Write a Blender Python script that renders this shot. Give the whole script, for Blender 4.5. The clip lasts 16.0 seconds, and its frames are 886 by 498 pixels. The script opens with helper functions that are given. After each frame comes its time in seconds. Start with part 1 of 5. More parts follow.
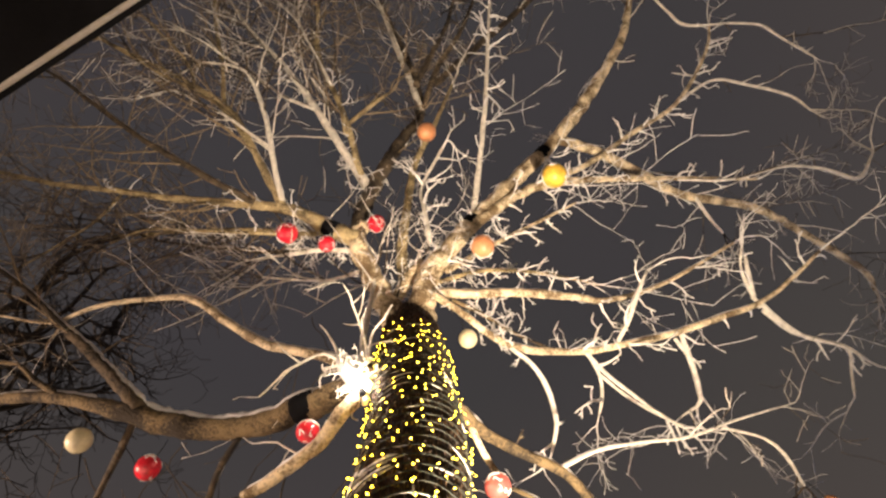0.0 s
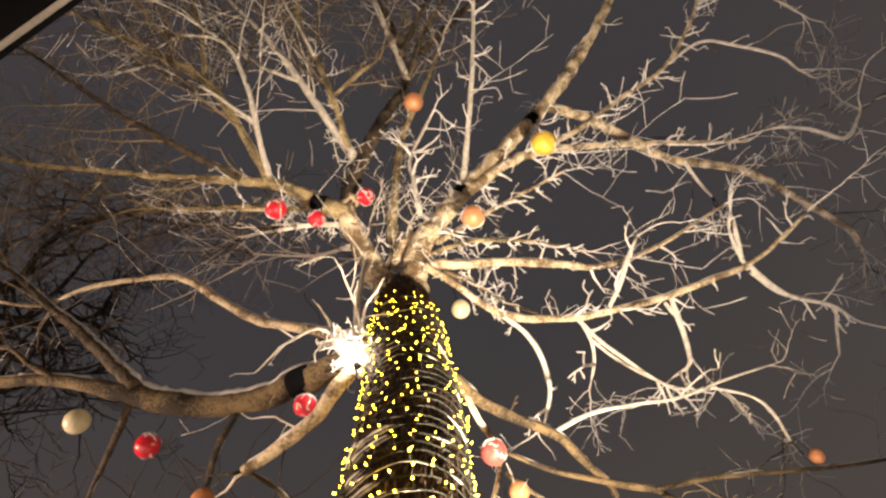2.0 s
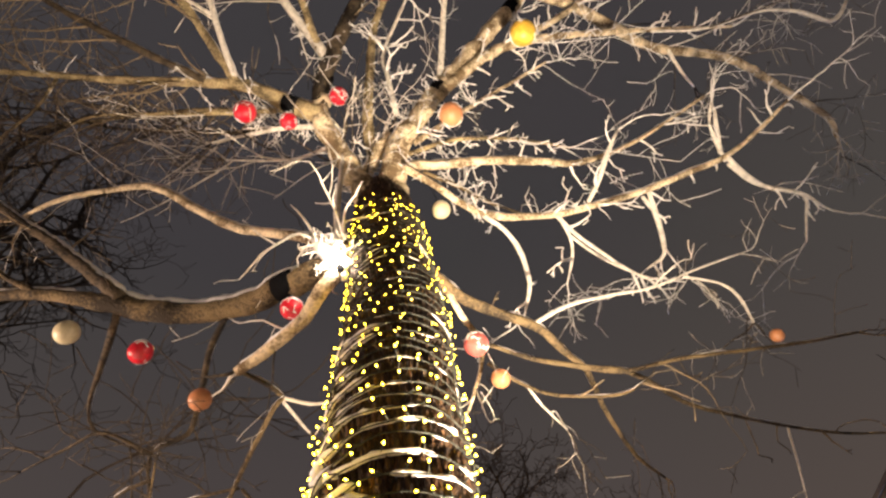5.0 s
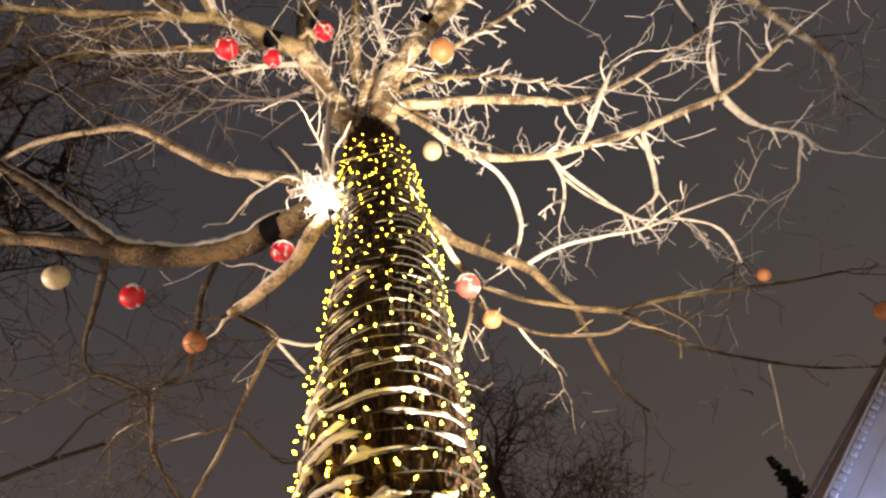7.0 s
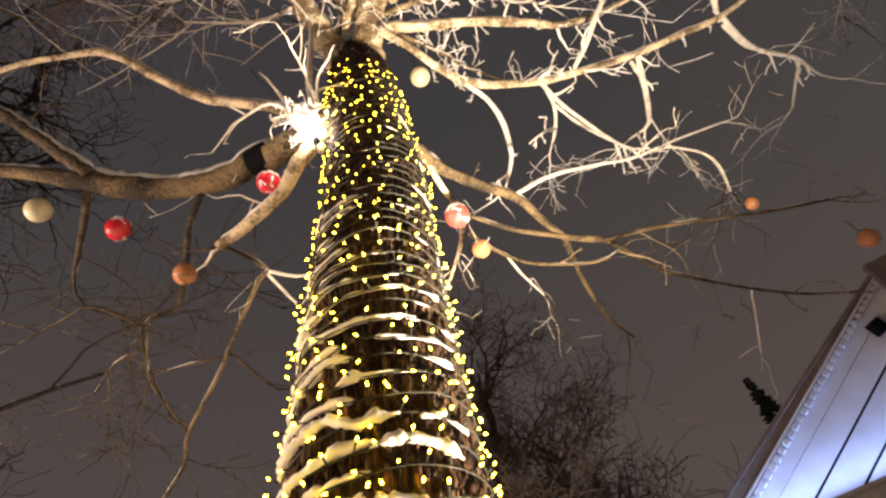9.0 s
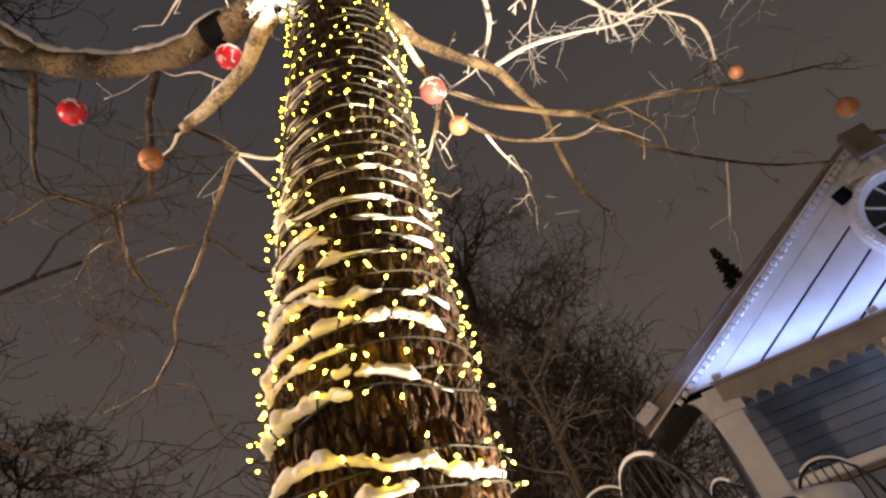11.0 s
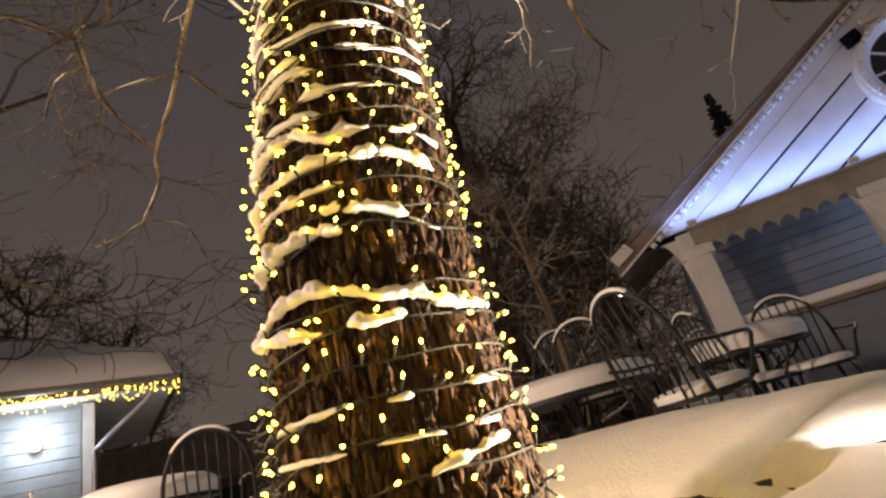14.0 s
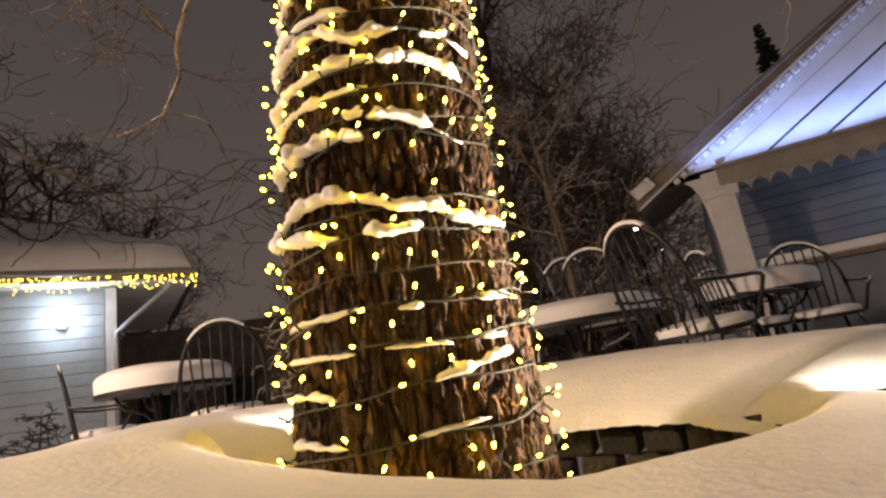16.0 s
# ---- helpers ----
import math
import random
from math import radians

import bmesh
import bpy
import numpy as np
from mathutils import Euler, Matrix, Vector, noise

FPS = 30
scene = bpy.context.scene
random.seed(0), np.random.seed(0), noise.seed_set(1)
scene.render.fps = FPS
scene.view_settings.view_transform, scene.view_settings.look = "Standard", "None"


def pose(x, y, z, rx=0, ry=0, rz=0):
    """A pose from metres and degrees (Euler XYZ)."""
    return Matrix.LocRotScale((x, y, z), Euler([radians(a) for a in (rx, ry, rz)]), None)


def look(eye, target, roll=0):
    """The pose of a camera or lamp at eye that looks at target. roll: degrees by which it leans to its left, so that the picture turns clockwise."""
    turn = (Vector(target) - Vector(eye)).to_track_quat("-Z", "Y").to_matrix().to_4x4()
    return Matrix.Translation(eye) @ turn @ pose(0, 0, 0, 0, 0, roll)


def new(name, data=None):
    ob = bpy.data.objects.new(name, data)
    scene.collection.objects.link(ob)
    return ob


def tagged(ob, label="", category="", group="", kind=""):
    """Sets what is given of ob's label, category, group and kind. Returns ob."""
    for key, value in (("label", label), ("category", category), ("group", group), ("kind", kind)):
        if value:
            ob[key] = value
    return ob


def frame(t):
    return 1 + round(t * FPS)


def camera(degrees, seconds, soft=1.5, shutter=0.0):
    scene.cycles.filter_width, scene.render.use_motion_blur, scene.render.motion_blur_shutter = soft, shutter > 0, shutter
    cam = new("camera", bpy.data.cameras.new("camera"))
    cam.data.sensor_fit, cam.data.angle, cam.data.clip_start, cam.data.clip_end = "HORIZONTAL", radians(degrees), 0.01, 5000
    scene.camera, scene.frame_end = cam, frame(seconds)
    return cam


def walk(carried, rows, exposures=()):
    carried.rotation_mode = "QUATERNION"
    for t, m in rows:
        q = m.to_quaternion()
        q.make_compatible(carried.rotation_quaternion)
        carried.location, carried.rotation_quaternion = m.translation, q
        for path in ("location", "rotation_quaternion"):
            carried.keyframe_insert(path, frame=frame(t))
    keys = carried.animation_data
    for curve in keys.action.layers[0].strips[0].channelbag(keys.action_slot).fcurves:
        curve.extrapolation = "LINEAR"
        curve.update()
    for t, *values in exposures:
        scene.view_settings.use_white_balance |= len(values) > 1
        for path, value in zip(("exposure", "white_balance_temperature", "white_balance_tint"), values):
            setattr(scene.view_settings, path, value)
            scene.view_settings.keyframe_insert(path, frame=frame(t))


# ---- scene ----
cam = camera(78.4, 16.0, soft=2.5)
PATH = [
    (0.0, (-0.005, -0.071, 0.394), (0.2663, 0.5469, 3.3170), -26.511),
    (0.5, (-0.007, -0.075, 0.398), (0.2759, 0.5452, 3.3201), -27.699),
    (1.0, (-0.003, -0.075, 0.401), (0.2916, 0.5624, 3.3173), -28.335),
    (1.5, (-0.006, -0.079, 0.403), (0.2978, 0.6126, 3.3064), -27.748),
    (2.0, (-0.003, -0.075, 0.400), (0.3053, 0.7025, 3.2809), -26.127),
    (2.5, (-0.000, -0.075, 0.402), (0.3186, 0.8017, 3.2537), -25.069),
    (3.0, (-0.001, -0.074, 0.407), (0.3306, 0.8797, 3.2321), -24.816),
    (3.5, (-0.000, -0.067, 0.406), (0.3419, 0.9824, 3.1952), -24.025),
    (4.0, (0.001, -0.072, 0.407), (0.3459, 1.0622, 3.1627), -23.141),
    (6.5, (0.007, -0.067, 0.416), (0.3559, 1.4433, 2.9845), -20.424),
    (7.0, (0.005, -0.059, 0.423), (0.3517, 1.5152, 2.9534), -19.895),
    (7.5, (0.008, -0.059, 0.423), (0.3538, 1.5974, 2.9008), -19.449),
    (8.0, (0.005, -0.054, 0.425), (0.3516, 1.6780, 2.8503), -19.165),
    (8.5, (0.009, -0.047, 0.424), (0.3493, 1.7488, 2.8024), -18.724),
    (11.0, (0.015, -0.023, 0.436), (0.3277, 2.3275, 2.2743), -18.083),
    (11.5, (0.013, -0.017, 0.435), (0.3183, 2.4480, 2.1176), -17.929),
    (12.0, (0.010, -0.015, 0.436), (0.2917, 2.5599, 1.9490), -17.492),
    (12.5, (0.011, -0.016, 0.437), (0.2780, 2.6125, 1.8589), -17.336),
    (13.0, (0.011, -0.011, 0.439), (0.2557, 2.6785, 1.7451), -17.066),
    (13.5, (0.011, -0.011, 0.439), (0.2260, 2.7407, 1.6150), -16.662),
    (14.0, (0.007, -0.007, 0.435), (0.1956, 2.7753, 1.5417), -15.231),
    (14.5, (0.001, -0.008, 0.435), (0.1623, 2.7946, 1.4941), -13.184),
    (15.0, (-0.003, -0.006, 0.434), (0.1161, 2.8286, 1.4095), -11.468),
    (15.5, (-0.003, -0.003, 0.431), (0.0635, 2.8678, 1.2992), -9.858),
    (16.0, (-0.000, 0.000, 0.430), (0.0183, 2.9156, 1.1378), -9.349),
]
walk(cam, [(t, look(eye, target, roll)) for t, eye, target, roll in PATH], exposures=[(0.0, 0.0, 6900, 14), (16.0, 0.05, 6900, 14)])

# ---- night sky, glowing faintly with the town's light on low snow clouds ----
world = bpy.data.worlds.new("night_sky")
scene.world = world
world.use_nodes = True
wn, wl = world.node_tree.nodes, world.node_tree.links
wbg = wn["Background"]
wco = wn.new("ShaderNodeTexCoord")
wsp = wn.new("ShaderNodeSeparateXYZ")
wrp = wn.new("ShaderNodeValToRGB")
wns = wn.new("ShaderNodeTexNoise")
wns.inputs["Scale"].default_value = 1.6
wmx = wn.new("ShaderNodeMix")
wmx.data_type, wmx.blend_type = "RGBA", "MULTIPLY"
wmx.inputs["Factor"].default_value = 0.12
wrp.color_ramp.elements[0].position, wrp.color_ramp.elements[0].color = 0.0, (0.116, 0.092, 0.077, 1)
wrp.color_ramp.elements[1].position, wrp.color_ramp.elements[1].color = 0.88, (0.0500, 0.0470, 0.0510, 1)
wl.new(wco.outputs["Generated"], wsp.inputs[0])
wl.new(wsp.outputs["Z"], wrp.inputs["Fac"])
wl.new(wco.outputs["Generated"], wns.inputs["Vector"])
wl.new(wrp.outputs["Color"], wmx.inputs["A"])
wl.new(wns.outputs["Color"], wmx.inputs["B"])
wl.new(wmx.outputs["Result"], wbg.inputs["Color"])
wbg.inputs["Strength"].default_value = 1.0


def lamp(name, kind, place, target, watts, colour, size=0.1, cone=60.0, blend=0.5):
    data = bpy.data.lights.new(name, kind)
    data.energy, data.color = watts, colour
    if kind == "SPOT":
        data.spot_size, data.spot_blend, data.shadow_soft_size = radians(cone), blend, size
    elif kind == "AREA":
        data.size = size
    else:
        data.shadow_soft_size = size
    ob = new(name, data)
    ob.matrix_world = look(place, target)
    return ob


UP_RIGHT, UP_BACK = (0.87, 1.24, 0.305), (-0.62, 1.98, 0.33)
lamp("uplight_beam", "SPOT", UP_RIGHT, (1.05, 0.3, 5.0), 2000, (1.0, 0.83, 0.63), 0.03, 94, 1.0)
lamp("uplight_spill", "POINT", (UP_RIGHT[0], UP_RIGHT[1], UP_RIGHT[2] + 0.04), (0, 0, 9), 4.6, (1.0, 0.86, 0.70), 0.08)
lamp("uplight_spill", "POINT", (UP_BACK[0], UP_BACK[1], UP_BACK[2] + 0.05), (0, 0, 9), 9, (1.0, 0.86, 0.72), 0.03)
lamp("uplight_edge", "SPOT", (UP_RIGHT[0], UP_RIGHT[1], UP_RIGHT[2] + 0.03), (0.05, 1.2, 0.85), 300, (1.0, 0.80, 0.60), 0.03, 96, 1.0)
FORK = (-0.222, 1.150, 3.000)
lamp("fork_lamp", "POINT", (FORK[0], FORK[1], FORK[2] + 0.03), (0, 0, 9), 11, (1.0, 0.88, 0.72), 0.03)
lamp("uplight_beam", "SPOT", UP_BACK, (-0.22, 1.4, 4.0), 1350, (1.0, 0.86, 0.68), 0.03, 80, 1.0)
# Unseen light added at the left to brighten the snow bank; no fixture stands there.
left_fill = lamp("left_fill_light", "AREA", (-4.6, 1.3, 2.6), (-1.2, 1.8, 0.3), 235, (1.0, 0.75, 0.58), 0.4)

# ---- materials ----


def material(name, colour, rough=0.7, scale=8.0, vary=0.35, bump=0.2, metal=0.0, glow=None, power=0.0, stretch=(1, 1, 1), dark=None,
             fine=60.0, snow=None, own=0.0, coat=0.0, spec=0.5, patch=0.25):
    """A surface with variation at two scales; snow: how far from upward a face may turn and still hold snow."""
    m = bpy.data.materials.new(name)
    m.use_nodes = True
    nd, ln = m.node_tree.nodes, m.node_tree.links
    b = nd["Principled BSDF"]
    b.inputs["Roughness"].default_value, b.inputs["Metallic"].default_value = rough, metal
    b.inputs["Coat Weight"].default_value, b.inputs["Specular IOR Level"].default_value = coat, spec
    if glow:
        b.inputs["Emission Color"].default_value, b.inputs["Emission Strength"].default_value = (*glow, 1), power
    co = nd.new("ShaderNodeTexCoord")
    mp = nd.new("ShaderNodeMapping")
    mp.inputs["Scale"].default_value = stretch
    ln.new(co.outputs["Object"], mp.inputs["Vector"])
    big, small = nd.new("ShaderNodeTexNoise"), nd.new("ShaderNodeTexNoise")
    big.inputs["Scale"].default_value, small.inputs["Scale"].default_value = scale, fine
    big.inputs["Detail"].default_value, small.inputs["Detail"].default_value = 5.0, 6.0
    ln.new(mp.outputs[0], big.inputs["Vector"])
    ln.new(mp.outputs[0], small.inputs["Vector"])
    add = nd.new("ShaderNodeMath")
    add.operation = "MULTIPLY_ADD"
    add.inputs[1].default_value = 0.6
    ln.new(small.outputs["Fac"], add.inputs[0])
    ln.new(big.outputs["Fac"], add.inputs[2])
    ramp = nd.new("ShaderNodeValToRGB")
    lo = dark or tuple(c * (1 - vary) for c in colour)
    hi = tuple(min(1.0, c * (1 + vary * 0.6)) for c in colour)
    ramp.color_ramp.elements[0].position, ramp.color_ramp.elements[0].color = 0.80 - patch, (*lo, 1)
    ramp.color_ramp.elements[1].position, ramp.color_ramp.elements[1].color = min(1.0, 0.80 + patch), (*hi, 1)
    ln.new(add.outputs[0], ramp.inputs["Fac"])
    out = ramp.outputs["Color"]
    if own:
        info = nd.new("ShaderNodeObjectInfo")
        hsv = nd.new("ShaderNodeHueSaturation")
        mr = nd.new("ShaderNodeMapRange")
        mr.inputs["To Min"].default_value, mr.inputs["To Max"].default_value = 1 - own, 1 + own
        ln.new(info.outputs["Random"], mr.inputs["Value"])
        ln.new(mr.outputs[0], hsv.inputs["Value"])
        ln.new(out, hsv.inputs["Color"])
        out = hsv.outputs["Color"]
    if snow is not None:
        geo, sep = nd.new("ShaderNodeNewGeometry"), nd.new("ShaderNodeSeparateXYZ")
        ln.new(geo.outputs["Normal"], sep.inputs[0])
        edge = nd.new("ShaderNodeMapRange")
        edge.inputs["From Min"].default_value, edge.inputs["From Max"].default_value = snow - 0.1, snow + 0.25
        jig = nd.new("ShaderNodeMath")
        jig.operation = "MULTIPLY_ADD"
        jig.inputs[1].default_value, jig.inputs[2].default_value = 0.9, -0.45
        ln.new(big.outputs["Fac"], jig.inputs[0])
        tot = nd.new("ShaderNodeMath")
        ln.new(sep.outputs["Z"], tot.inputs[0])
        ln.new(jig.outputs[0], tot.inputs[1])
        ln.new(tot.outputs[0], edge.inputs["Value"])
        mix = nd.new("ShaderNodeMix")
        mix.data_type = "RGBA"
        ln.new(edge.outputs[0], mix.inputs["Factor"])
        ln.new(out, mix.inputs["A"])
        mix.inputs["B"].default_value = (0.82, 0.82, 0.83, 1)
        out = mix.outputs["Result"]
    ln.new(out, b.inputs["Base Color"])
    if bump:
        bp = nd.new("ShaderNodeBump")
        bp.inputs["Strength"].default_value, bp.inputs["Distance"].default_value = bump, 0.02
        ln.new(add.outputs[0], bp.inputs["Height"])
        ln.new(bp.outputs[0], b.inputs["Normal"])
    return m


SNOW = material("snow", (0.84, 0.83, 0.83), 0.65, 5, 0.05, 0.35, fine=90)
BARK = material("bark", (0.112, 0.056, 0.025), 0.9, 12, 0.5, 0.7, stretch=(1, 1, 0.30), dark=(0.042, 0.024, 0.013))


def furrow(m):
    """Furrows between long plates of bark, in colour and relief."""
    nd, ln = m.node_tree.nodes, m.node_tree.links
    b = nd["Principled BSDF"]
    co, mp, vo = nd.new("ShaderNodeTexCoord"), nd.new("ShaderNodeMapping"), nd.new("ShaderNodeTexVoronoi")
    wob, mixv = nd.new("ShaderNodeTexNoise"), nd.new("ShaderNodeMix")
    mp.inputs["Scale"].default_value = (1, 1, 0.13)
    vo.feature = "DISTANCE_TO_EDGE"
    vo.inputs["Scale"].default_value = 52
    wob.inputs["Scale"].default_value = 30
    mixv.data_type, mixv.blend_type = "RGBA", "LINEAR_LIGHT"
    mixv.inputs["Factor"].default_value = 0.006
    ln.new(co.outputs["Object"], wob.inputs["Vector"])
    ln.new(co.outputs["Object"], mixv.inputs["A"])
    ln.new(wob.outputs["Color"], mixv.inputs["B"])
    ln.new(mixv.outputs["Result"], mp.inputs["Vector"])
    ln.new(mp.outputs[0], vo.inputs["Vector"])
    edge = nd.new("ShaderNodeMapRange")
    edge.inputs["From Max"].default_value = 0.22
    ln.new(vo.outputs["Distance"], edge.inputs["Value"])
    mix = nd.new("ShaderNodeMix")
    mix.data_type = "RGBA"
    mix.inputs["A"].default_value = (0.022, 0.013, 0.008, 1)
    ln.new(edge.outputs[0], mix.inputs["Factor"])
    ln.new(b.inputs["Base Color"].links[0].from_socket, mix.inputs["B"])
    ln.new(mix.outputs["Result"], b.inputs["Base Color"])
    bp = nd.new("ShaderNodeBump")
    bp.inputs["Strength"].default_value, bp.inputs["Distance"].default_value = 1.0, 0.012
    ln.new(edge.outputs[0], bp.inputs["Height"])
    ln.new(b.inputs["Normal"].links[0].from_socket, bp.inputs["Normal"])
    ln.new(bp.outputs[0], b.inputs["Normal"])


furrow(BARK)
# One tree's bark in four tones: lit limbs paler, shaded limbs darker.
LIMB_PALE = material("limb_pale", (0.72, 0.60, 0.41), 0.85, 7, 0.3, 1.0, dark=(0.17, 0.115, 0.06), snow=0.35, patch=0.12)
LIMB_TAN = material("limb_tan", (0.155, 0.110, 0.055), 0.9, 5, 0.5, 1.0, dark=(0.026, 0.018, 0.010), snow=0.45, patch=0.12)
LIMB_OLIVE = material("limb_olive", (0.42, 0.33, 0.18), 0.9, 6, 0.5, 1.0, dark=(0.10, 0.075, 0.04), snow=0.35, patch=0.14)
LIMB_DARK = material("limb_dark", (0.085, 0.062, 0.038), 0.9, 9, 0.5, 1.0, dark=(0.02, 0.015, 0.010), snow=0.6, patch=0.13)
# Twig tones: pale ones carry rime and lamplight, brown ones less of both.
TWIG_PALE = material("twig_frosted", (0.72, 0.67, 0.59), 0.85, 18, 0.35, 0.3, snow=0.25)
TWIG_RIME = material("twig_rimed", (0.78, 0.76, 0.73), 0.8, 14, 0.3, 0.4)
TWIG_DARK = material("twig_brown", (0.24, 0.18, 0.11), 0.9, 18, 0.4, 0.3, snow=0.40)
FAR_BARK = material("far_bark", (0.15, 0.105, 0.068), 0.95, 3, 0.4, 0.0, snow=0.70)
# Bark kept near black so unlit wood shows darker than the sky.
UNLIT_BARK = material("unlit_bark", (0.040, 0.030, 0.022), 0.9, 5, 0.4, 0.0)
WIRE = material("cable_rubber", (0.020, 0.024, 0.018), 0.6, 40, 0.3, 0.1)
BULB = material("led_glow", (0.9, 0.75, 0.35), 0.3, 20, 0.05, 0, glow=(1.0, 0.62, 0.024), power=58)
BULB_FAR = material("led_glow_white", (0.9, 0.8, 0.5), 0.3, 20, 0.05, 0, glow=(1.0, 0.70, 0.10), power=5)
RED = material("bauble_red", (0.62, 0.012, 0.030), 0.28, 12, 0.4, 0.15, coat=0.5)
PALE_RED = material("bauble_pink", (0.46, 0.10, 0.085), 0.4, 12, 0.3, 0.15, coat=0.3)
AMBER = material("bauble_amber", (0.85, 0.52, 0.07), 0.3, 12, 0.4, 0.15, coat=0.5)
ORANGE = material("bauble_orange", (0.56, 0.24, 0.11), 0.35, 12, 0.3, 0.15, coat=0.3)
CREAM = material("bauble_cream", (0.60, 0.53, 0.34), 0.35, 12, 0.2, 0.15, coat=0.4)
IRON = material("black_iron", (0.018, 0.017, 0.017), 0.5, 20, 0.4, 0.15, metal=0.3, snow=0.7)
STONE = material("pit_stone", (0.045, 0.040, 0.027), 0.9, 9, 0.5, 0.7, own=0.35)
SOIL = material("soil", (0.035, 0.026, 0.018), 0.95, 20, 0.6, 1.0)
WHITE_PAINT = material("white_paint", (0.70, 0.69, 0.68), 0.5, 4, 0.14, 0.08)
GABLE_PAINT = material("gable_paint", (0.70, 0.72, 0.76), 0.5, 3, 0.12, 0.10, own=0.05)
BLUE_PAINT = material("blue_grey_paint", (0.20, 0.225, 0.28), 0.6, 3, 0.2, 0.1, own=0.08)
HUT_PAINT = material("hut_paint", (0.36, 0.40, 0.43), 0.6, 3, 0.2, 0.1, own=0.06)
BROWN_WOOD = material("weathered_wood", (0.20, 0.155, 0.115), 0.75, 5, 0.35, 0.3, stretch=(1, 1, 1))
BEAM_PAINT = material("weathered_paint", (0.34, 0.31, 0.28), 0.7, 4, 0.25, 0.25)
BLACK = material("black_board", (0.006, 0.006, 0.007), 0.9, 5, 0.3, 0.1, spec=0.05)
GLASS_DARK = material("window_glass", (0.012, 0.016, 0.03), 0.05, 3, 0.2, 0.0, coat=1.0)
METAL = material("grey_metal", (0.35, 0.35, 0.36), 0.35, 15, 0.2, 0.1, metal=0.8)
LAMP_GLASS = material("lamp_glass", (0.9, 0.9, 0.9), 0.3, 5, 0.02, 0, glow=(0.85, 0.93, 1.0), power=12)
UP_GLASS = material("uplight_glass", (0.9, 0.9, 0.9), 0.2, 5, 0.02, 0, glow=(1.0, 0.88, 0.7), power=6)
HEDGE = material("hedge", (0.030, 0.036, 0.022), 0.9, 6, 0.6, 0.6, snow=0.6)

# ---- mesh helpers ----


def mesh_of(name, verts, faces, mat, smooth=True):
    me = bpy.data.meshes.new(name)
    me.from_pydata([tuple(v) for v in verts], [], faces)
    me.materials.append(mat)
    if smooth:
        me.polygons.foreach_set("use_smooth", [True] * len(me.polygons))
    me.update()
    return me


def part_of(name, data, parent, label="", m=None):
    ob = new(name, data)
    ob.parent = parent
    if m is not None:
        ob.matrix_basis = m
    return tagged(ob, label)


def part(name, bm, mat, parent, label="", smooth=False, m=None):
    me = bpy.data.meshes.new(name)
    bm.to_mesh(me)
    bm.free()
    me.materials.append(mat)
    if smooth:
        me.polygons.foreach_set("use_smooth", [True] * len(me.polygons))
    return part_of(name, me, parent, label, m)


def thing(name, label, category, place=(0, 0, 0), turn=0.0, group="", kind=""):
    ob = new(name)
    ob.matrix_basis = pose(*place, 0, 0, turn)
    return tagged(ob, label, category, group, kind)


def box(bm, x0, x1, y0, y1, z0, z1, bevel=0.0, m=None):
    made = bmesh.ops.create_cube(bm, size=1.0)["verts"]
    for v in made:
        v.co = Vector(((x0 + x1) / 2 + v.co.x * (x1 - x0), (y0 + y1) / 2 + v.co.y * (y1 - y0), (z0 + z1) / 2 + v.co.z * (z1 - z0)))
    if bevel:
        edges = {e for v in made for e in v.link_edges}
        made = bmesh.ops.bevel(bm, geom=list(edges), offset=bevel, segments=2, affect="EDGES", profile=0.5)["verts"]
    if m is not None:
        for v in made:
            v.co = m @ v.co
    return made


def boxed(x0, x1, y0, y1, z0, z1, bevel=0.004, m=None):
    bm = bmesh.new()
    box(bm, x0, x1, y0, y1, z0, z1, bevel, m)
    return bm


def prism(points, y0, y1):
    """A slab from an outline in x and z, between two depths y."""
    bm = bmesh.new()
    front = [bm.verts.new((x, y0, z)) for x, z in points]
    back = [bm.verts.new((x, y1, z)) for x, z in points]
    bm.faces.new(front)
    bm.faces.new(back[::-1])
    n = len(points)
    for i in range(n):
        bm.faces.new((front[i], back[i], back[(i + 1) % n], front[(i + 1) % n]))
    bmesh.ops.recalc_face_normals(bm, faces=bm.faces)
    return bm


def smooth_line(pts, step):
    """Points with a radius each, passed through by a gliding curve."""
    p = [np.array(q, float) for q in pts]
    p = [2 * p[0] - p[1]] + p + [2 * p[-1] - p[-2]]
    out = []
    for i in range(1, len(p) - 2):
        n = max(2, int(np.linalg.norm(p[i + 1][:3] - p[i][:3]) / step))
        for k in range(n):
            s = k / n
            out.append(0.5 * (2 * p[i] + (p[i + 1] - p[i - 1]) * s + (2 * p[i - 1] - 5 * p[i] + 4 * p[i + 1] - p[i + 2]) * s * s
                              + (3 * p[i] - p[i - 1] - 3 * p[i + 1] + p[i + 2]) * s ** 3))
    out.append(p[-2])
    return out


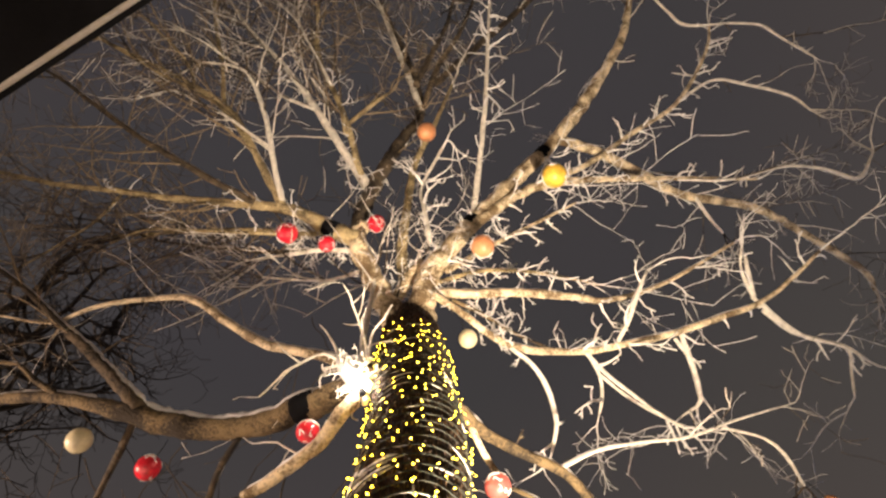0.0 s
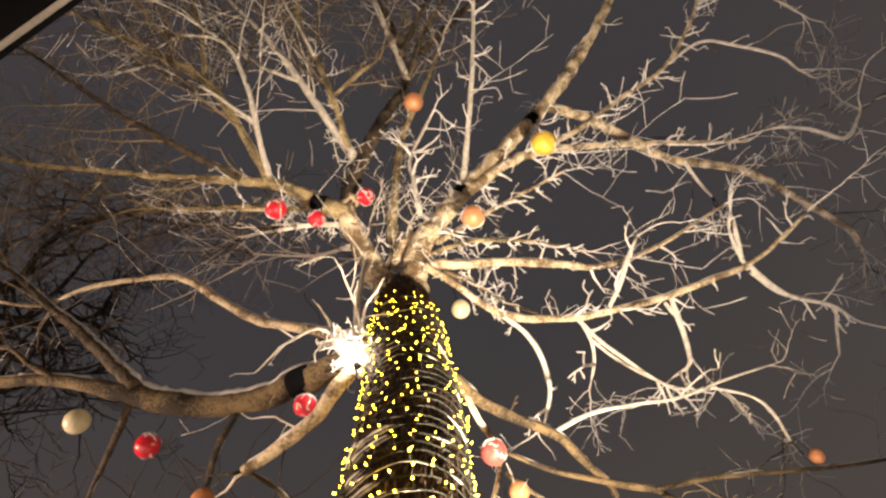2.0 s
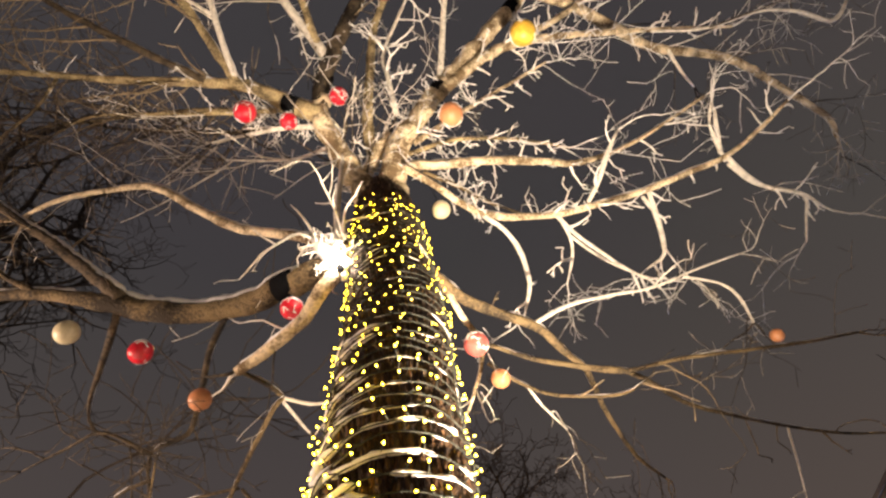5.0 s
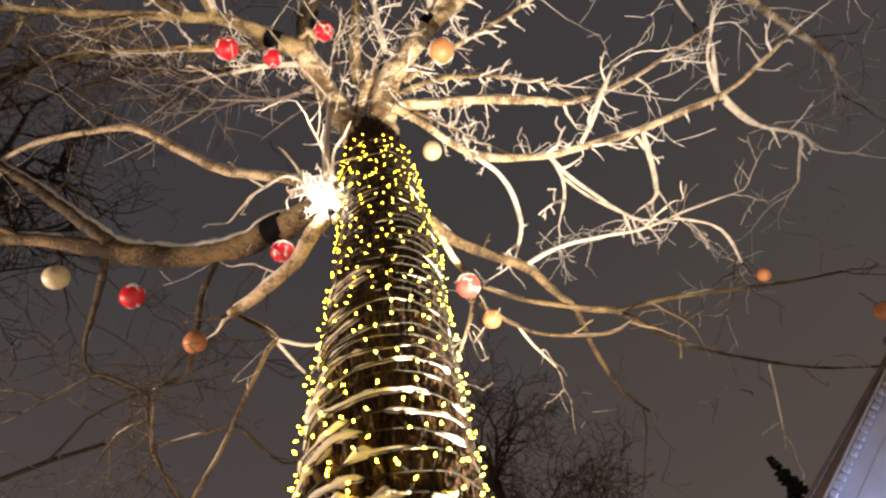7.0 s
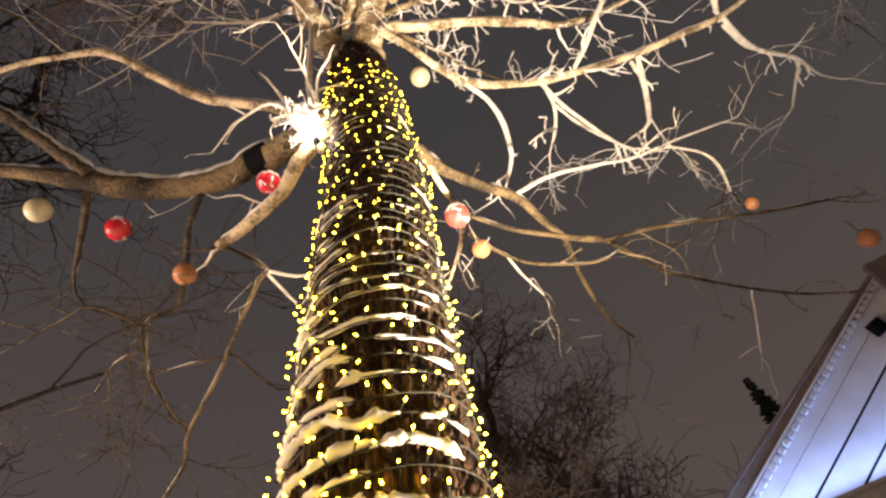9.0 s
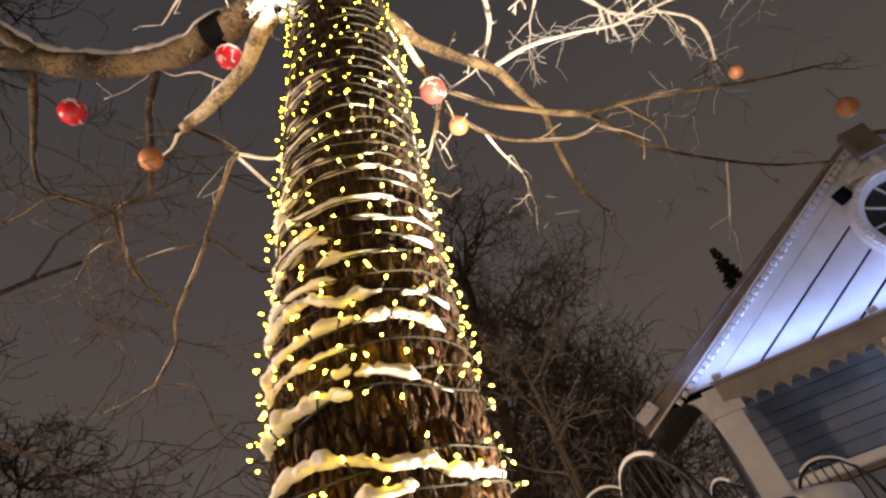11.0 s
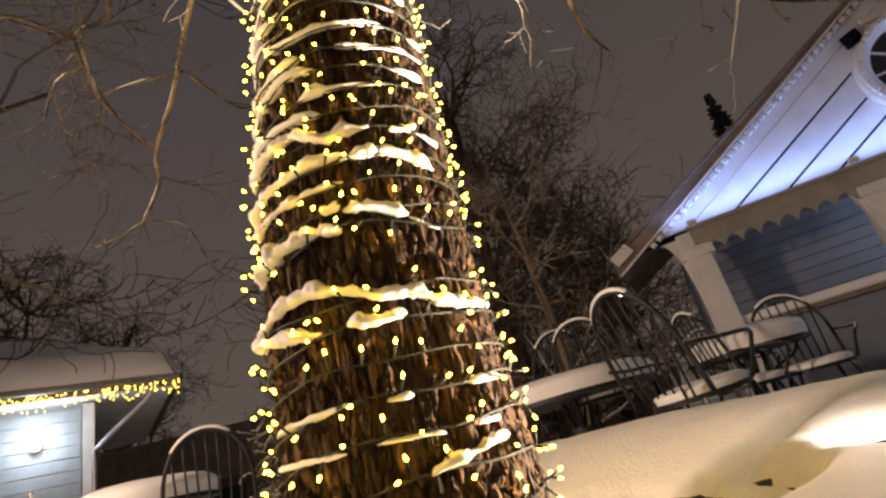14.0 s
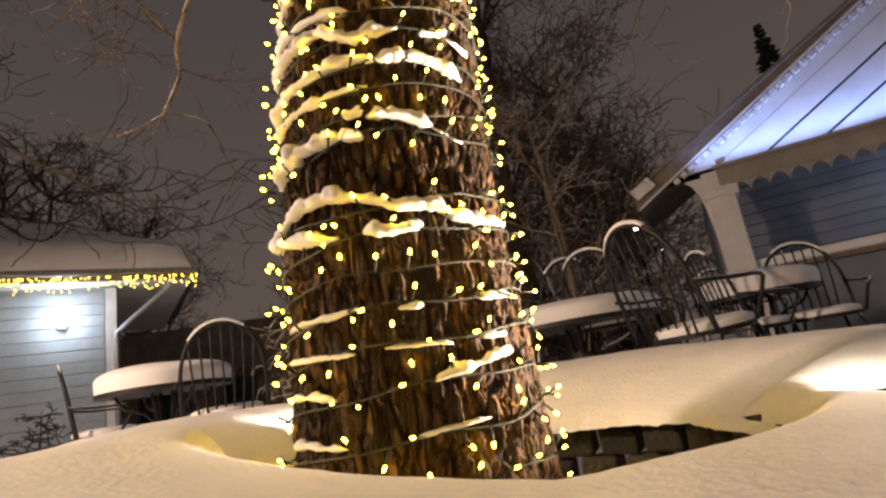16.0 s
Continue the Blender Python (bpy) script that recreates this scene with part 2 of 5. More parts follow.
def tube(verts, faces, line, sides, rough=0.0, rng=random):
    """Adds a tube round a line of (x, y, z, radius) to verts and faces."""
    base, n = len(verts), len(line)
    ref = np.array([0.31, 0.52, 0.79])
    for i, q in enumerate(line):
        a, b = line[max(i - 1, 0)], line[min(i + 1, n - 1)]
        t = np.array(b[:3]) - np.array(a[:3])
        t /= np.linalg.norm(t) + 1e-9
        u = np.cross(t, ref)
        if np.linalg.norm(u) < 0.1:
            u = np.cross(t, (1.0, 0.0, 0.0))
        u /= np.linalg.norm(u)
        w = np.cross(t, u)
        for k in range(sides):
            ang = 2 * math.pi * k / sides
            r = q[3] * (1 + (rng.uniform(-rough, rough) if rough else 0))
            verts.append((q[0] + r * (u[0] * math.cos(ang) + w[0] * math.sin(ang)), q[1] + r * (u[1] * math.cos(ang) + w[1] * math.sin(ang)),
                          q[2] + r * (u[2] * math.cos(ang) + w[2] * math.sin(ang))))
    for i in range(n - 1):
        for k in range(sides):
            k2 = (k + 1) % sides
            faces.append((base + i * sides + k, base + i * sides + k2, base + (i + 1) * sides + k2, base + (i + 1) * sides + k))
    faces.append(tuple(base + k for k in range(sides))[::-1])
    faces.append(tuple(base + (n - 1) * sides + k for k in range(sides)))


def rod(name, pts, radius, mat, parent, label="", sides=8, step=0.05):
    v, f = [], []
    tube(v, f, smooth_line([(*p, radius) for p in pts], step), sides)
    return part_of(name, mesh_of(name, v, f, mat), parent, label)


# ---- the ground: snow heaped round the tree's pit ----
PIT = (0.08, 1.31)


def snow_height(x, y):
    dx, dy = x - PIT[0], y - PIT[1]
    r, a = math.hypot(dx, dy), math.atan2(dy, dx)
    north = max(0.0, math.sin(a + 0.15))
    side = max(0.0, -math.cos(a)) * 0.115 * (1 - 0.7 * north)
    bank = 0.312 + 0.128 * north ** 0.7 + side
    left = max(0.0, -math.cos(a))
    crest = 1.15 + 0.15 * north
    lip = 0.60 + 0.03 * math.sin(3 * a + 1) * (1 - left) - 0.02 * left
    rise = 0.045 * min(1.0, max(0.0, (math.sin(a) + 0.35) * 1.2))
    if r < lip:
        h = 0.19 + rise
    elif r < crest:
        s = (r - lip) / (crest - lip)
        h = 0.20 + rise + (bank - 0.20 - rise) * (1 - (1 - s) ** (25.0 - 22.6 * min(1.0, north * 2.5 + left * max(0.0, math.sin(a) + 0.25) * 3)))
    else:
        s = min(1.0, (r - crest) / 1.3)
        h = bank + (0.24 - bank) * s * s * (3 - 2 * s)
    for lx, ly, depth, wide in ((0.87, 1.24, 0.065, 0.42), (-0.62, 1.98, 0.05, 0.20)):
        h -= depth * math.exp(-((x - lx) ** 2 + (y - ly) ** 2) / (2 * (wide * 0.55) ** 2)) * min(1.0, max(0.0, (r - 0.63) / 0.14))
    h = max(h, 0.205 + rise) if r > lip else h
    soft = 0.016 * noise.noise((x * 2.1, y * 2.1, 0.3)) + 0.005 * noise.noise((x * 11, y * 11, 2.0)) + 0.0016 * noise.noise((x * 70, y * 70, 4.0))
    return h + soft * min(1.0, max(0.2, r - 0.3)) + (0.02 * noise.noise((x * 0.5, y * 0.5, 7)) if r > 2 else 0)


def build_ground():
    verts, faces, rings, sides = [], [], [], 240
    radii = [0.575, 0.60, 0.62, 0.65] + [0.65 + 0.022 * k for k in range(1, 80)] + [2.45, 2.7, 3.1, 3.7, 4.5, 5.5, 7, 9, 12, 16, 22, 32, 50, 90, 200, 600, 2000]
    for j, r in enumerate(radii):
        for k in range(sides):
            a = 2 * math.pi * k / sides
            rr = r + (0.018 * noise.noise((math.cos(a) * 5, math.sin(a) * 5, 0)) + 0.010 * noise.noise((math.cos(a) * 22, math.sin(a) * 22, 3)) if j < 6 else 0)
            x, y = PIT[0] + rr * math.cos(a), PIT[1] + rr * math.sin(a)
            z = snow_height(x, y) if r < 6 else 0.24
            if j == 0:
                z = 0.165 + 0.05 * min(1.0, max(0.0, (math.sin(a) + 0.35) * 1.2)) + 0.012 * noise.noise((math.cos(a) * 30, math.sin(a) * 30, 5))
            elif j == 1:
                z = 0.195 + 0.05 * min(1.0, max(0.0, (math.sin(a) + 0.35) * 1.2)) + 0.01 * noise.noise((math.cos(a) * 30, math.sin(a) * 30, 9))
            verts.append((x, y, z))
    for j in range(len(radii) - 1):
        for k in range(sides):
            k2 = (k + 1) % sides
            faces.append((j * sides + k, (j + 1) * sides + k, (j + 1) * sides + k2, j * sides + k2))
    tagged(new("ground", mesh_of("ground", verts, faces, SNOW)), "deep fresh snow heaped round the tree pit", "snow", kind="structure")
    v, f = [], []
    n = 40
    for j in range(12):
        for k in range(n):
            a, r = 2 * math.pi * k / n, 0.74 * j / 11
            x, y = PIT[0] + r * math.cos(a), PIT[1] + r * math.sin(a)
            v.append((x, y, -0.04 + 0.02 * noise.noise((x * 9, y * 9, 1))))
    for j in range(11):
        for k in range(n):
            f.append((j * n + k, (j + 1) * n + k, (j + 1) * n + (k + 1) % n, j * n + (k + 1) % n))
    tagged(new("soil", mesh_of("soil", v, f, SOIL)), "dark bare soil inside the tree pit", "soil", kind="structure")


build_ground()

# ---- the tree ----
TRUNK_Z = (-0.10, 0.05, 0.2, 0.4, 0.8, 1.1, 1.4, 1.9, 2.6, 3.2, 3.7, 4.0, 4.3)
TRUNK_R = (0.340, 0.302, 0.280, 0.276, 0.260, 0.253, 0.241, 0.230, 0.224, 0.214, 0.209, 0.203, 0.165)
TRUNK_X = (-0.11, -0.11, -0.11, -0.105, -0.105, -0.095, -0.07, -0.03, 0.04, 0.055, 0.075, 0.08, 0.085)


def trunk_at(z):
    return float(np.interp(z, TRUNK_Z, TRUNK_X)), 1.30, float(np.interp(z, TRUNK_Z, TRUNK_R))


def build_trunk(parent):
    rows = list(np.arange(-0.10, 1.35, 0.011)) + list(np.arange(1.35, 4.31, 0.022))
    sides, verts, faces = 400, [], []
    for z in rows:
        x0, y0, r0 = trunk_at(z)
        for k in range(sides):
            a = 2 * math.pi * k / sides
            c, s = math.cos(a), math.sin(a)
            p = (c * 5.2, s * 5.2, z * 1.1)
            w = 0.45 * noise.noise((c * 3, s * 3, z * 3.2))
            n3 = noise.noise((p[0] * 9, p[1] * 9, p[2] * 12))
            near = noise.voronoi((c * r0 / 0.027 + w * 1.2, s * r0 / 0.027 + w * 1.2, z / 0.11 + 0.8 * w))[0]
            groove = min(1.0, (near[1] - near[0]) / 0.22)
            near = noise.voronoi((c * r0 / 0.016 + w, s * r0 / 0.016, z / 0.05 + w))[0]
            crack = min(1.0, (near[1] - near[0]) / 0.35)
            ridge = 0.024 * (groove - 0.8) + 0.009 * (crack - 0.6) + 0.004 * n3
            deep = 1.0 if z < 1.6 else 0.75
            flare = 0.030 * math.sin(5 * a + 0.8) * max(0.0, 0.35 - z) / 0.35
            r = r0 + ridge * deep + flare + 0.008 * noise.noise((c * 2, s * 2, z * 2))
            verts.append((x0 + r * c, y0 + r * s, z))
    for j in range(len(rows) - 1):
        for k in range(sides):
            k2 = (k + 1) % sides
            faces.append((j * sides + k, j * sides + k2, (j + 1) * sides + k2, (j + 1) * sides + k))
    faces.append(tuple((len(rows) - 1) * sides + k for k in range(sides)))
    part_of("trunk", mesh_of("trunk", verts, faces, BARK), parent, "rugged brown trunk with deeply furrowed bark")


def grow(line_out, start, way, length, radius, rng, wiggle, droop, level, forks, low):
    """A twig that wanders from start, with twigs of its own, appended to line_out as lines of (x, y, z, radius)."""
    n = max(4, int(length / (0.045 if level else 0.06)))
    n = min(n, 12)
    p, w = np.array(start, float), np.array(way, float)
    line = [(*p, radius)]
    for i in range(n):
        w = w + np.array([rng.gauss(0, wiggle), rng.gauss(0, wiggle), rng.gauss(0, wiggle * 0.8) + droop])
        w /= np.linalg.norm(w)
        p = p + w * length / n
        line.append((*p, max(low, radius * (1 - 0.75 * (i + 1) / n))))
        if level < 3 and i > 0 and rng.random() < forks:
            side = np.array([rng.gauss(0, 1), rng.gauss(0, 1), rng.gauss(0, 0.7)])
            side -= w * side.dot(w)
            side /= np.linalg.norm(side)
            grow(line_out, p, w * 0.55 + side * 0.8, length * rng.uniform(0.3, 0.62), line[-1][3] * 0.72, rng, wiggle, droop, level + 1, forks * 0.82, low)
    line_out.append(line)


def limb(style, pts):
    """One limb of the tree, with the twigs on it and the snow that lies on it."""
    rng = random.Random(len(GROWN) * 7 + 3)
    # Style picks the tone that carries the light or shade on each limb.
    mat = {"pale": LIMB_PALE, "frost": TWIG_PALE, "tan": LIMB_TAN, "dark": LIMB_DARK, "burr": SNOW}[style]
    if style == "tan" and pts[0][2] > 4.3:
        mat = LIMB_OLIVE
    line = smooth_line(pts, 0.035 if pts[0][3] > 0.03 else 0.06)
    for i, q in enumerate(line):
        k = 0.25 * q[3]
        q[:3] += np.array([noise.noise((i * 0.31, 0.2, len(GROWN))), noise.noise((i * 0.31, 7.2, len(GROWN))), noise.noise((i * 0.31, 3.2, len(GROWN)))]) * k
        q[3] *= 1 + 0.12 * noise.noise((i * 0.25, 1.7, len(GROWN)))
    v, f = [], []
    thick = pts[0][3] > 0.03
    sides = 22 if thick else 8
    tube(v, f, line, sides, 0.03, rng)
    for j in range(len(v)):
        q = line[j // sides]
        p, c = Vector(v[j]), Vector(q[:3])
        v[j] = tuple(c + (p - c) * (1 + 0.07 * noise.noise(p * 7) + 0.09 * noise.noise(p * 26) + (0.09 * noise.noise(p * 60) if thick else 0)))
    ob = part_of("limb", mesh_of("limb", v, f, mat), OLD_TREE)
    GROWN.append(ob)
    # snow along the top of the limb, broken here and there
    v, f, run = [], [], []
    for i, q in enumerate(line + [None]):
        keep = q is not None and noise.noise((i * 0.17, 4.4, len(GROWN))) > (-0.45 if thick else -0.18)
        if keep:
            s = q[3] * (0.95 + 0.25 * noise.noise((i * 0.7, 2.2, len(GROWN))))
            run.append((q[0], q[1], q[2] + q[3] * (0.86 if thick else 0.55), max(0.003, s)))
        if not keep and len(run) > 2:
            run[0], run[-1] = (*run[0][:3], run[0][3] * 0.3), (*run[-1][:3], run[-1][3] * 0.3)
            tube(v, f, run, 8, 0.10, rng)
        if not keep:
            run = []
    if f:
        part_of("snow", mesh_of("snow", v, f, SNOW), ob, "thin ridge of fresh snow")["kind"] = "stuff"
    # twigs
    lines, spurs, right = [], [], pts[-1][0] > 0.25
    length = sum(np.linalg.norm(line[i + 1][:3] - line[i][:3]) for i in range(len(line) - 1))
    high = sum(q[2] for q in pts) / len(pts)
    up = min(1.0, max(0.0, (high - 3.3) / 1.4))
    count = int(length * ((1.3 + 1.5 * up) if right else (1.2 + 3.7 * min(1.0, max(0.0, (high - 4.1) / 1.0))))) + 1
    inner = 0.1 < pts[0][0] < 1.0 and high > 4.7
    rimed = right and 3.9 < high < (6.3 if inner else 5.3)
    if abs(pts[0][0]) < 0.7 and high > 4.3:
        count = int(count * 1.35)
    if pts[0][0] > 2.2 and high > 5.4:
        count = count // 2
    fine = 0.6 if right and high < 4.0 else 1.0
    if style == "burr":
        count = 46
    elif rimed:
        count = int(length * (8.0 if inner else 3.2))
    elif style == "dark" and not right:
        count = int(length * 6.0)
    for _ in range(count):
        i = int(len(line) * (0.15 + 0.85 * rng.random() ** 0.8))
        i = min(max(i, 1), len(line) - 2)
        q, t = line[i], line[i + 1][:3] - line[i - 1][:3]
        t = t / np.linalg.norm(t)
        side = np.array([rng.gauss(0, 1), rng.gauss(0, 1), rng.gauss(0, 0.8)])
        side -= t * side.dot(t)
        side /= np.linalg.norm(side)
        if style == "burr":
            grow(lines, q[:3], t * 0.3 + side, rng.uniform(0.04, 0.15), rng.uniform(0.005, 0.010), rng, 0.3, 0.0, 1, 0.4, 0.0035)
        elif rimed and rng.random() < 0.8:
            grow(lines, q[:3], t * 0.6 + side, rng.uniform(0.09, 0.31), rng.uniform(0.010, 0.018), rng, 0.19, -0.05, 1, 0.30, 0.0060)
        elif right and rng.random() < 0.62:
            grow(lines, q[:3], t * 0.5 + side, rng.uniform(0.10, 0.36), fine * rng.uniform(0.007, 0.0145) * (1.0 if high < 5.2 else 0.8), rng, 0.16, -0.03, 1, 0.24, 0.0038)
        elif style == "dark" and not right:
            grow(lines, q[:3], t * 1.0 + side * 0.8, rng.uniform(0.3, 0.75 if high < 4.1 else 1.3), rng.uniform(0.004, 0.007 if high < 4.1 else 0.0105), rng, 0.12 if high < 4.1 else 0.085, -0.005, 1, 0.38, 0.0026)
        elif high > 4.4:
            grow(lines, q[:3], t * 1.1 + side * 0.75, rng.uniform(0.35, 1.3), rng.uniform(0.005, 0.0115), rng, 0.080, 0.01, 1, 0.31, 0.0028)
        else:
            grow(lines, q[:3], t * 0.7 + side, rng.uniform(0.25, 0.85), rng.uniform(0.003, 0.0065), rng, 0.13, -0.01, 1, 0.36, 0.0018)
    # close to the crown's heart short rimed spurs crowd the wood
    if high > 4.3 and math.hypot(pts[0][0], pts[0][1] - 1.0) < 0.75 and style != "burr":
        for _ in range(16):
            q = line[min(len(line) - 1, int(len(line) * 0.6 * rng.random()))]
            side = np.array([rng.gauss(0, 1), rng.gauss(0, 1), rng.gauss(0, 0.8)])
            grow(spurs, q[:3], side / np.linalg.norm(side), rng.uniform(0.08, 0.24), rng.uniform(0.004, 0.0085), rng, 0.20, 0.0, 1, 0.42, 0.0030)
    # the limb's end breaks up into finer wood
    q, t = line[-1], line[-1][:3] - line[-3][:3]
    t = t / np.linalg.norm(t)
    for _ in range(1 if rimed else 2 if up < 0.3 else 3):
        grow(lines, q[:3], t + np.array([rng.gauss(0, 0.3) for _ in range(3)]), rng.uniform(0.2, 0.55) * (1 + up), min(0.012, q[3] * 0.8), rng, 0.2, -0.01, 1, 0.22 + 0.2 * up, 0.002)
    # Twig tone stands for light: pale on the lit right, dark elsewhere.
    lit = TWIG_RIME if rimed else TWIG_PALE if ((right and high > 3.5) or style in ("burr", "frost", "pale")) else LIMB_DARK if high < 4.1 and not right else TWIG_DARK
    wood = ((lit, lines, "fine bare twigs, colour toned to rime and light"),) if lit is TWIG_RIME or style == "burr" else (
        (lit, [ln for i, ln in enumerate(lines) if i % 5 < 3], "fine bare twigs, colour toned to rime and light"), (LIMB_DARK, [ln for i, ln in enumerate(lines) if i % 5 > 2], "fine bare twigs in the darker unlit colour"))
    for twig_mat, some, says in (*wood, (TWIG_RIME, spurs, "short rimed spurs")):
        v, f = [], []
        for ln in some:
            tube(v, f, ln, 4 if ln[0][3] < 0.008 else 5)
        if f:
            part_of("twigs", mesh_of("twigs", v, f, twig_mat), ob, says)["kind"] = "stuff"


OLD_TREE = thing("tree", "tall bare old tree with snow-dusted limbs, lit from below", "tree")
GROWN = []
build_trunk(OLD_TREE)
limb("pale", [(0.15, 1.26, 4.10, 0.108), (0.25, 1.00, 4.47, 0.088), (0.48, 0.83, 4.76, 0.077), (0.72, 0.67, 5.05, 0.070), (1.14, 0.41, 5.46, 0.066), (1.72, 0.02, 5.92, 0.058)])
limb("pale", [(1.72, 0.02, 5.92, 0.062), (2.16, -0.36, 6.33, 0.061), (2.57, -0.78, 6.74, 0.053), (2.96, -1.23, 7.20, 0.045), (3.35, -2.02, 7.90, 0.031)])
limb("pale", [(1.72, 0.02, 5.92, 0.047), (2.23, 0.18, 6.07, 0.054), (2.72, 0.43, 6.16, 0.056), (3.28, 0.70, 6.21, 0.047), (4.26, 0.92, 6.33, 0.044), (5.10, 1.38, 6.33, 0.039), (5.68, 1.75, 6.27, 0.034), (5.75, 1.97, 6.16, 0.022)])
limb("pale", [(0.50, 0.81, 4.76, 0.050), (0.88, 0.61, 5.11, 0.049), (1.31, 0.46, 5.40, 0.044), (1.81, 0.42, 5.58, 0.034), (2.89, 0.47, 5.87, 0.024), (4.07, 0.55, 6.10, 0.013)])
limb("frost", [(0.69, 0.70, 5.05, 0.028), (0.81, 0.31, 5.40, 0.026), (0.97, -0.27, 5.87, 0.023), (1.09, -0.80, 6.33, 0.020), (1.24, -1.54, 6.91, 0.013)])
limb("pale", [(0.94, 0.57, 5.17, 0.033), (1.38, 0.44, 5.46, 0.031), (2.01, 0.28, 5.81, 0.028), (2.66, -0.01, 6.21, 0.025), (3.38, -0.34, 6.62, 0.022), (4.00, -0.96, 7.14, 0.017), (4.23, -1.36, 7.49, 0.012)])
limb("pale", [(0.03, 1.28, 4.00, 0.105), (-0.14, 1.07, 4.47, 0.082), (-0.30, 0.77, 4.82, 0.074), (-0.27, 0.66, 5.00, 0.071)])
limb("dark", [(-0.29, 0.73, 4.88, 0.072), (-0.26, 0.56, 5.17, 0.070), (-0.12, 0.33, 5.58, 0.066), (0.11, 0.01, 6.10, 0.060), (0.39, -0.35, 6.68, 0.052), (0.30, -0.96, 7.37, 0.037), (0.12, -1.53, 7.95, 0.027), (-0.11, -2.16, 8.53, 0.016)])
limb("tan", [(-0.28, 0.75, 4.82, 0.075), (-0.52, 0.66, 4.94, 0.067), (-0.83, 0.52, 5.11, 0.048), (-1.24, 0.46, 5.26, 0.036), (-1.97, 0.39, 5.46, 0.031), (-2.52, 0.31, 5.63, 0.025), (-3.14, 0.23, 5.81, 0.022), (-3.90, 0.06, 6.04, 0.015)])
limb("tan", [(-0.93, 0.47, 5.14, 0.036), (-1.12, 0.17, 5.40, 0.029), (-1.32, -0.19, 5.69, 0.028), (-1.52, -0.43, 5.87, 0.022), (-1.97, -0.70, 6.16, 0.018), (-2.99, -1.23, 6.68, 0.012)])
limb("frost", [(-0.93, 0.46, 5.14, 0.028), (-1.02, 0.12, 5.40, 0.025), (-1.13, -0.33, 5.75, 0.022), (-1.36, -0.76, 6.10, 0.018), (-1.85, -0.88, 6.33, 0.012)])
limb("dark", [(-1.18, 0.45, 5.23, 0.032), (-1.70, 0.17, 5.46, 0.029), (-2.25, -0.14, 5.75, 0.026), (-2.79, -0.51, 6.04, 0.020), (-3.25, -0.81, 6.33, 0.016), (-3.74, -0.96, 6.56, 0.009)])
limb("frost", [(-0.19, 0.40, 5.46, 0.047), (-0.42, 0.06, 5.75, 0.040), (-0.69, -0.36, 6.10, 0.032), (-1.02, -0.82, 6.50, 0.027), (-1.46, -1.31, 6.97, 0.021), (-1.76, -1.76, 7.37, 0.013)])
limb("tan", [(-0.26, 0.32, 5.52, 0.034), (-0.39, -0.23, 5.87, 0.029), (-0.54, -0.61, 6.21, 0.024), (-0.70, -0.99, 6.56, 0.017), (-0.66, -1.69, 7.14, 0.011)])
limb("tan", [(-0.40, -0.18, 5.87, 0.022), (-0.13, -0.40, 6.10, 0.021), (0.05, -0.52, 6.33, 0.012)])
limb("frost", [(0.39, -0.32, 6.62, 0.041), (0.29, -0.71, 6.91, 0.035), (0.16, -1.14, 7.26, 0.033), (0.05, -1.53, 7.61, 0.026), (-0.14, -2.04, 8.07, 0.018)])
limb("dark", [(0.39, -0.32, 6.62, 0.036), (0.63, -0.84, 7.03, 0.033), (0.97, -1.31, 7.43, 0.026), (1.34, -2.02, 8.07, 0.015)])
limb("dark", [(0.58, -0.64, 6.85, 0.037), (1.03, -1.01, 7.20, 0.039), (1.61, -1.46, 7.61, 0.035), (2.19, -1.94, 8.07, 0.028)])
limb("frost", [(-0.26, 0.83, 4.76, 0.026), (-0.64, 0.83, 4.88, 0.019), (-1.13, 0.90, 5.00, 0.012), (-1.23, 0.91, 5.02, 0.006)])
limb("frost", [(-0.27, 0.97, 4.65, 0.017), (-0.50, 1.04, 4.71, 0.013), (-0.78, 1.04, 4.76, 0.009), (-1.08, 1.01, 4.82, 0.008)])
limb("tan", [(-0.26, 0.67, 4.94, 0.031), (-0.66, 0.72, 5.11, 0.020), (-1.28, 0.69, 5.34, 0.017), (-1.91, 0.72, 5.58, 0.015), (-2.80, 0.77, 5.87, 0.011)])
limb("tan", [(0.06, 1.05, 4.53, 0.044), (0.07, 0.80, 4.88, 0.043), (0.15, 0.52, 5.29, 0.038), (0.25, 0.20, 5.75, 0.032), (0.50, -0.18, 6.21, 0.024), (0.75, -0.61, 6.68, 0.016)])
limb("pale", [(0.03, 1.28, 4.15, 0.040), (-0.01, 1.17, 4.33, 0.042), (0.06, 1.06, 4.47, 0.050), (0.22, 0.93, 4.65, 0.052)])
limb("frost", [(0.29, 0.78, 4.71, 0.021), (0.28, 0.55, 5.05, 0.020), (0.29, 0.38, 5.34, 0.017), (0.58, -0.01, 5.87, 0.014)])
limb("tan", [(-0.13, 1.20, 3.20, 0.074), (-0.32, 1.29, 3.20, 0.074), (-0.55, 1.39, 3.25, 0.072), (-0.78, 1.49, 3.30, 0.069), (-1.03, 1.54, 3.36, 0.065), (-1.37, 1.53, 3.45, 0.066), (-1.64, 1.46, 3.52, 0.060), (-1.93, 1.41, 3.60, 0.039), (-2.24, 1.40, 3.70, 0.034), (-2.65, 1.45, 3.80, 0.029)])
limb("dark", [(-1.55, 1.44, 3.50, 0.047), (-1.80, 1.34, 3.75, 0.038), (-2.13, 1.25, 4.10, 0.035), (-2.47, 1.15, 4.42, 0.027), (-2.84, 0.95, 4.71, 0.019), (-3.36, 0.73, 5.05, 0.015)])
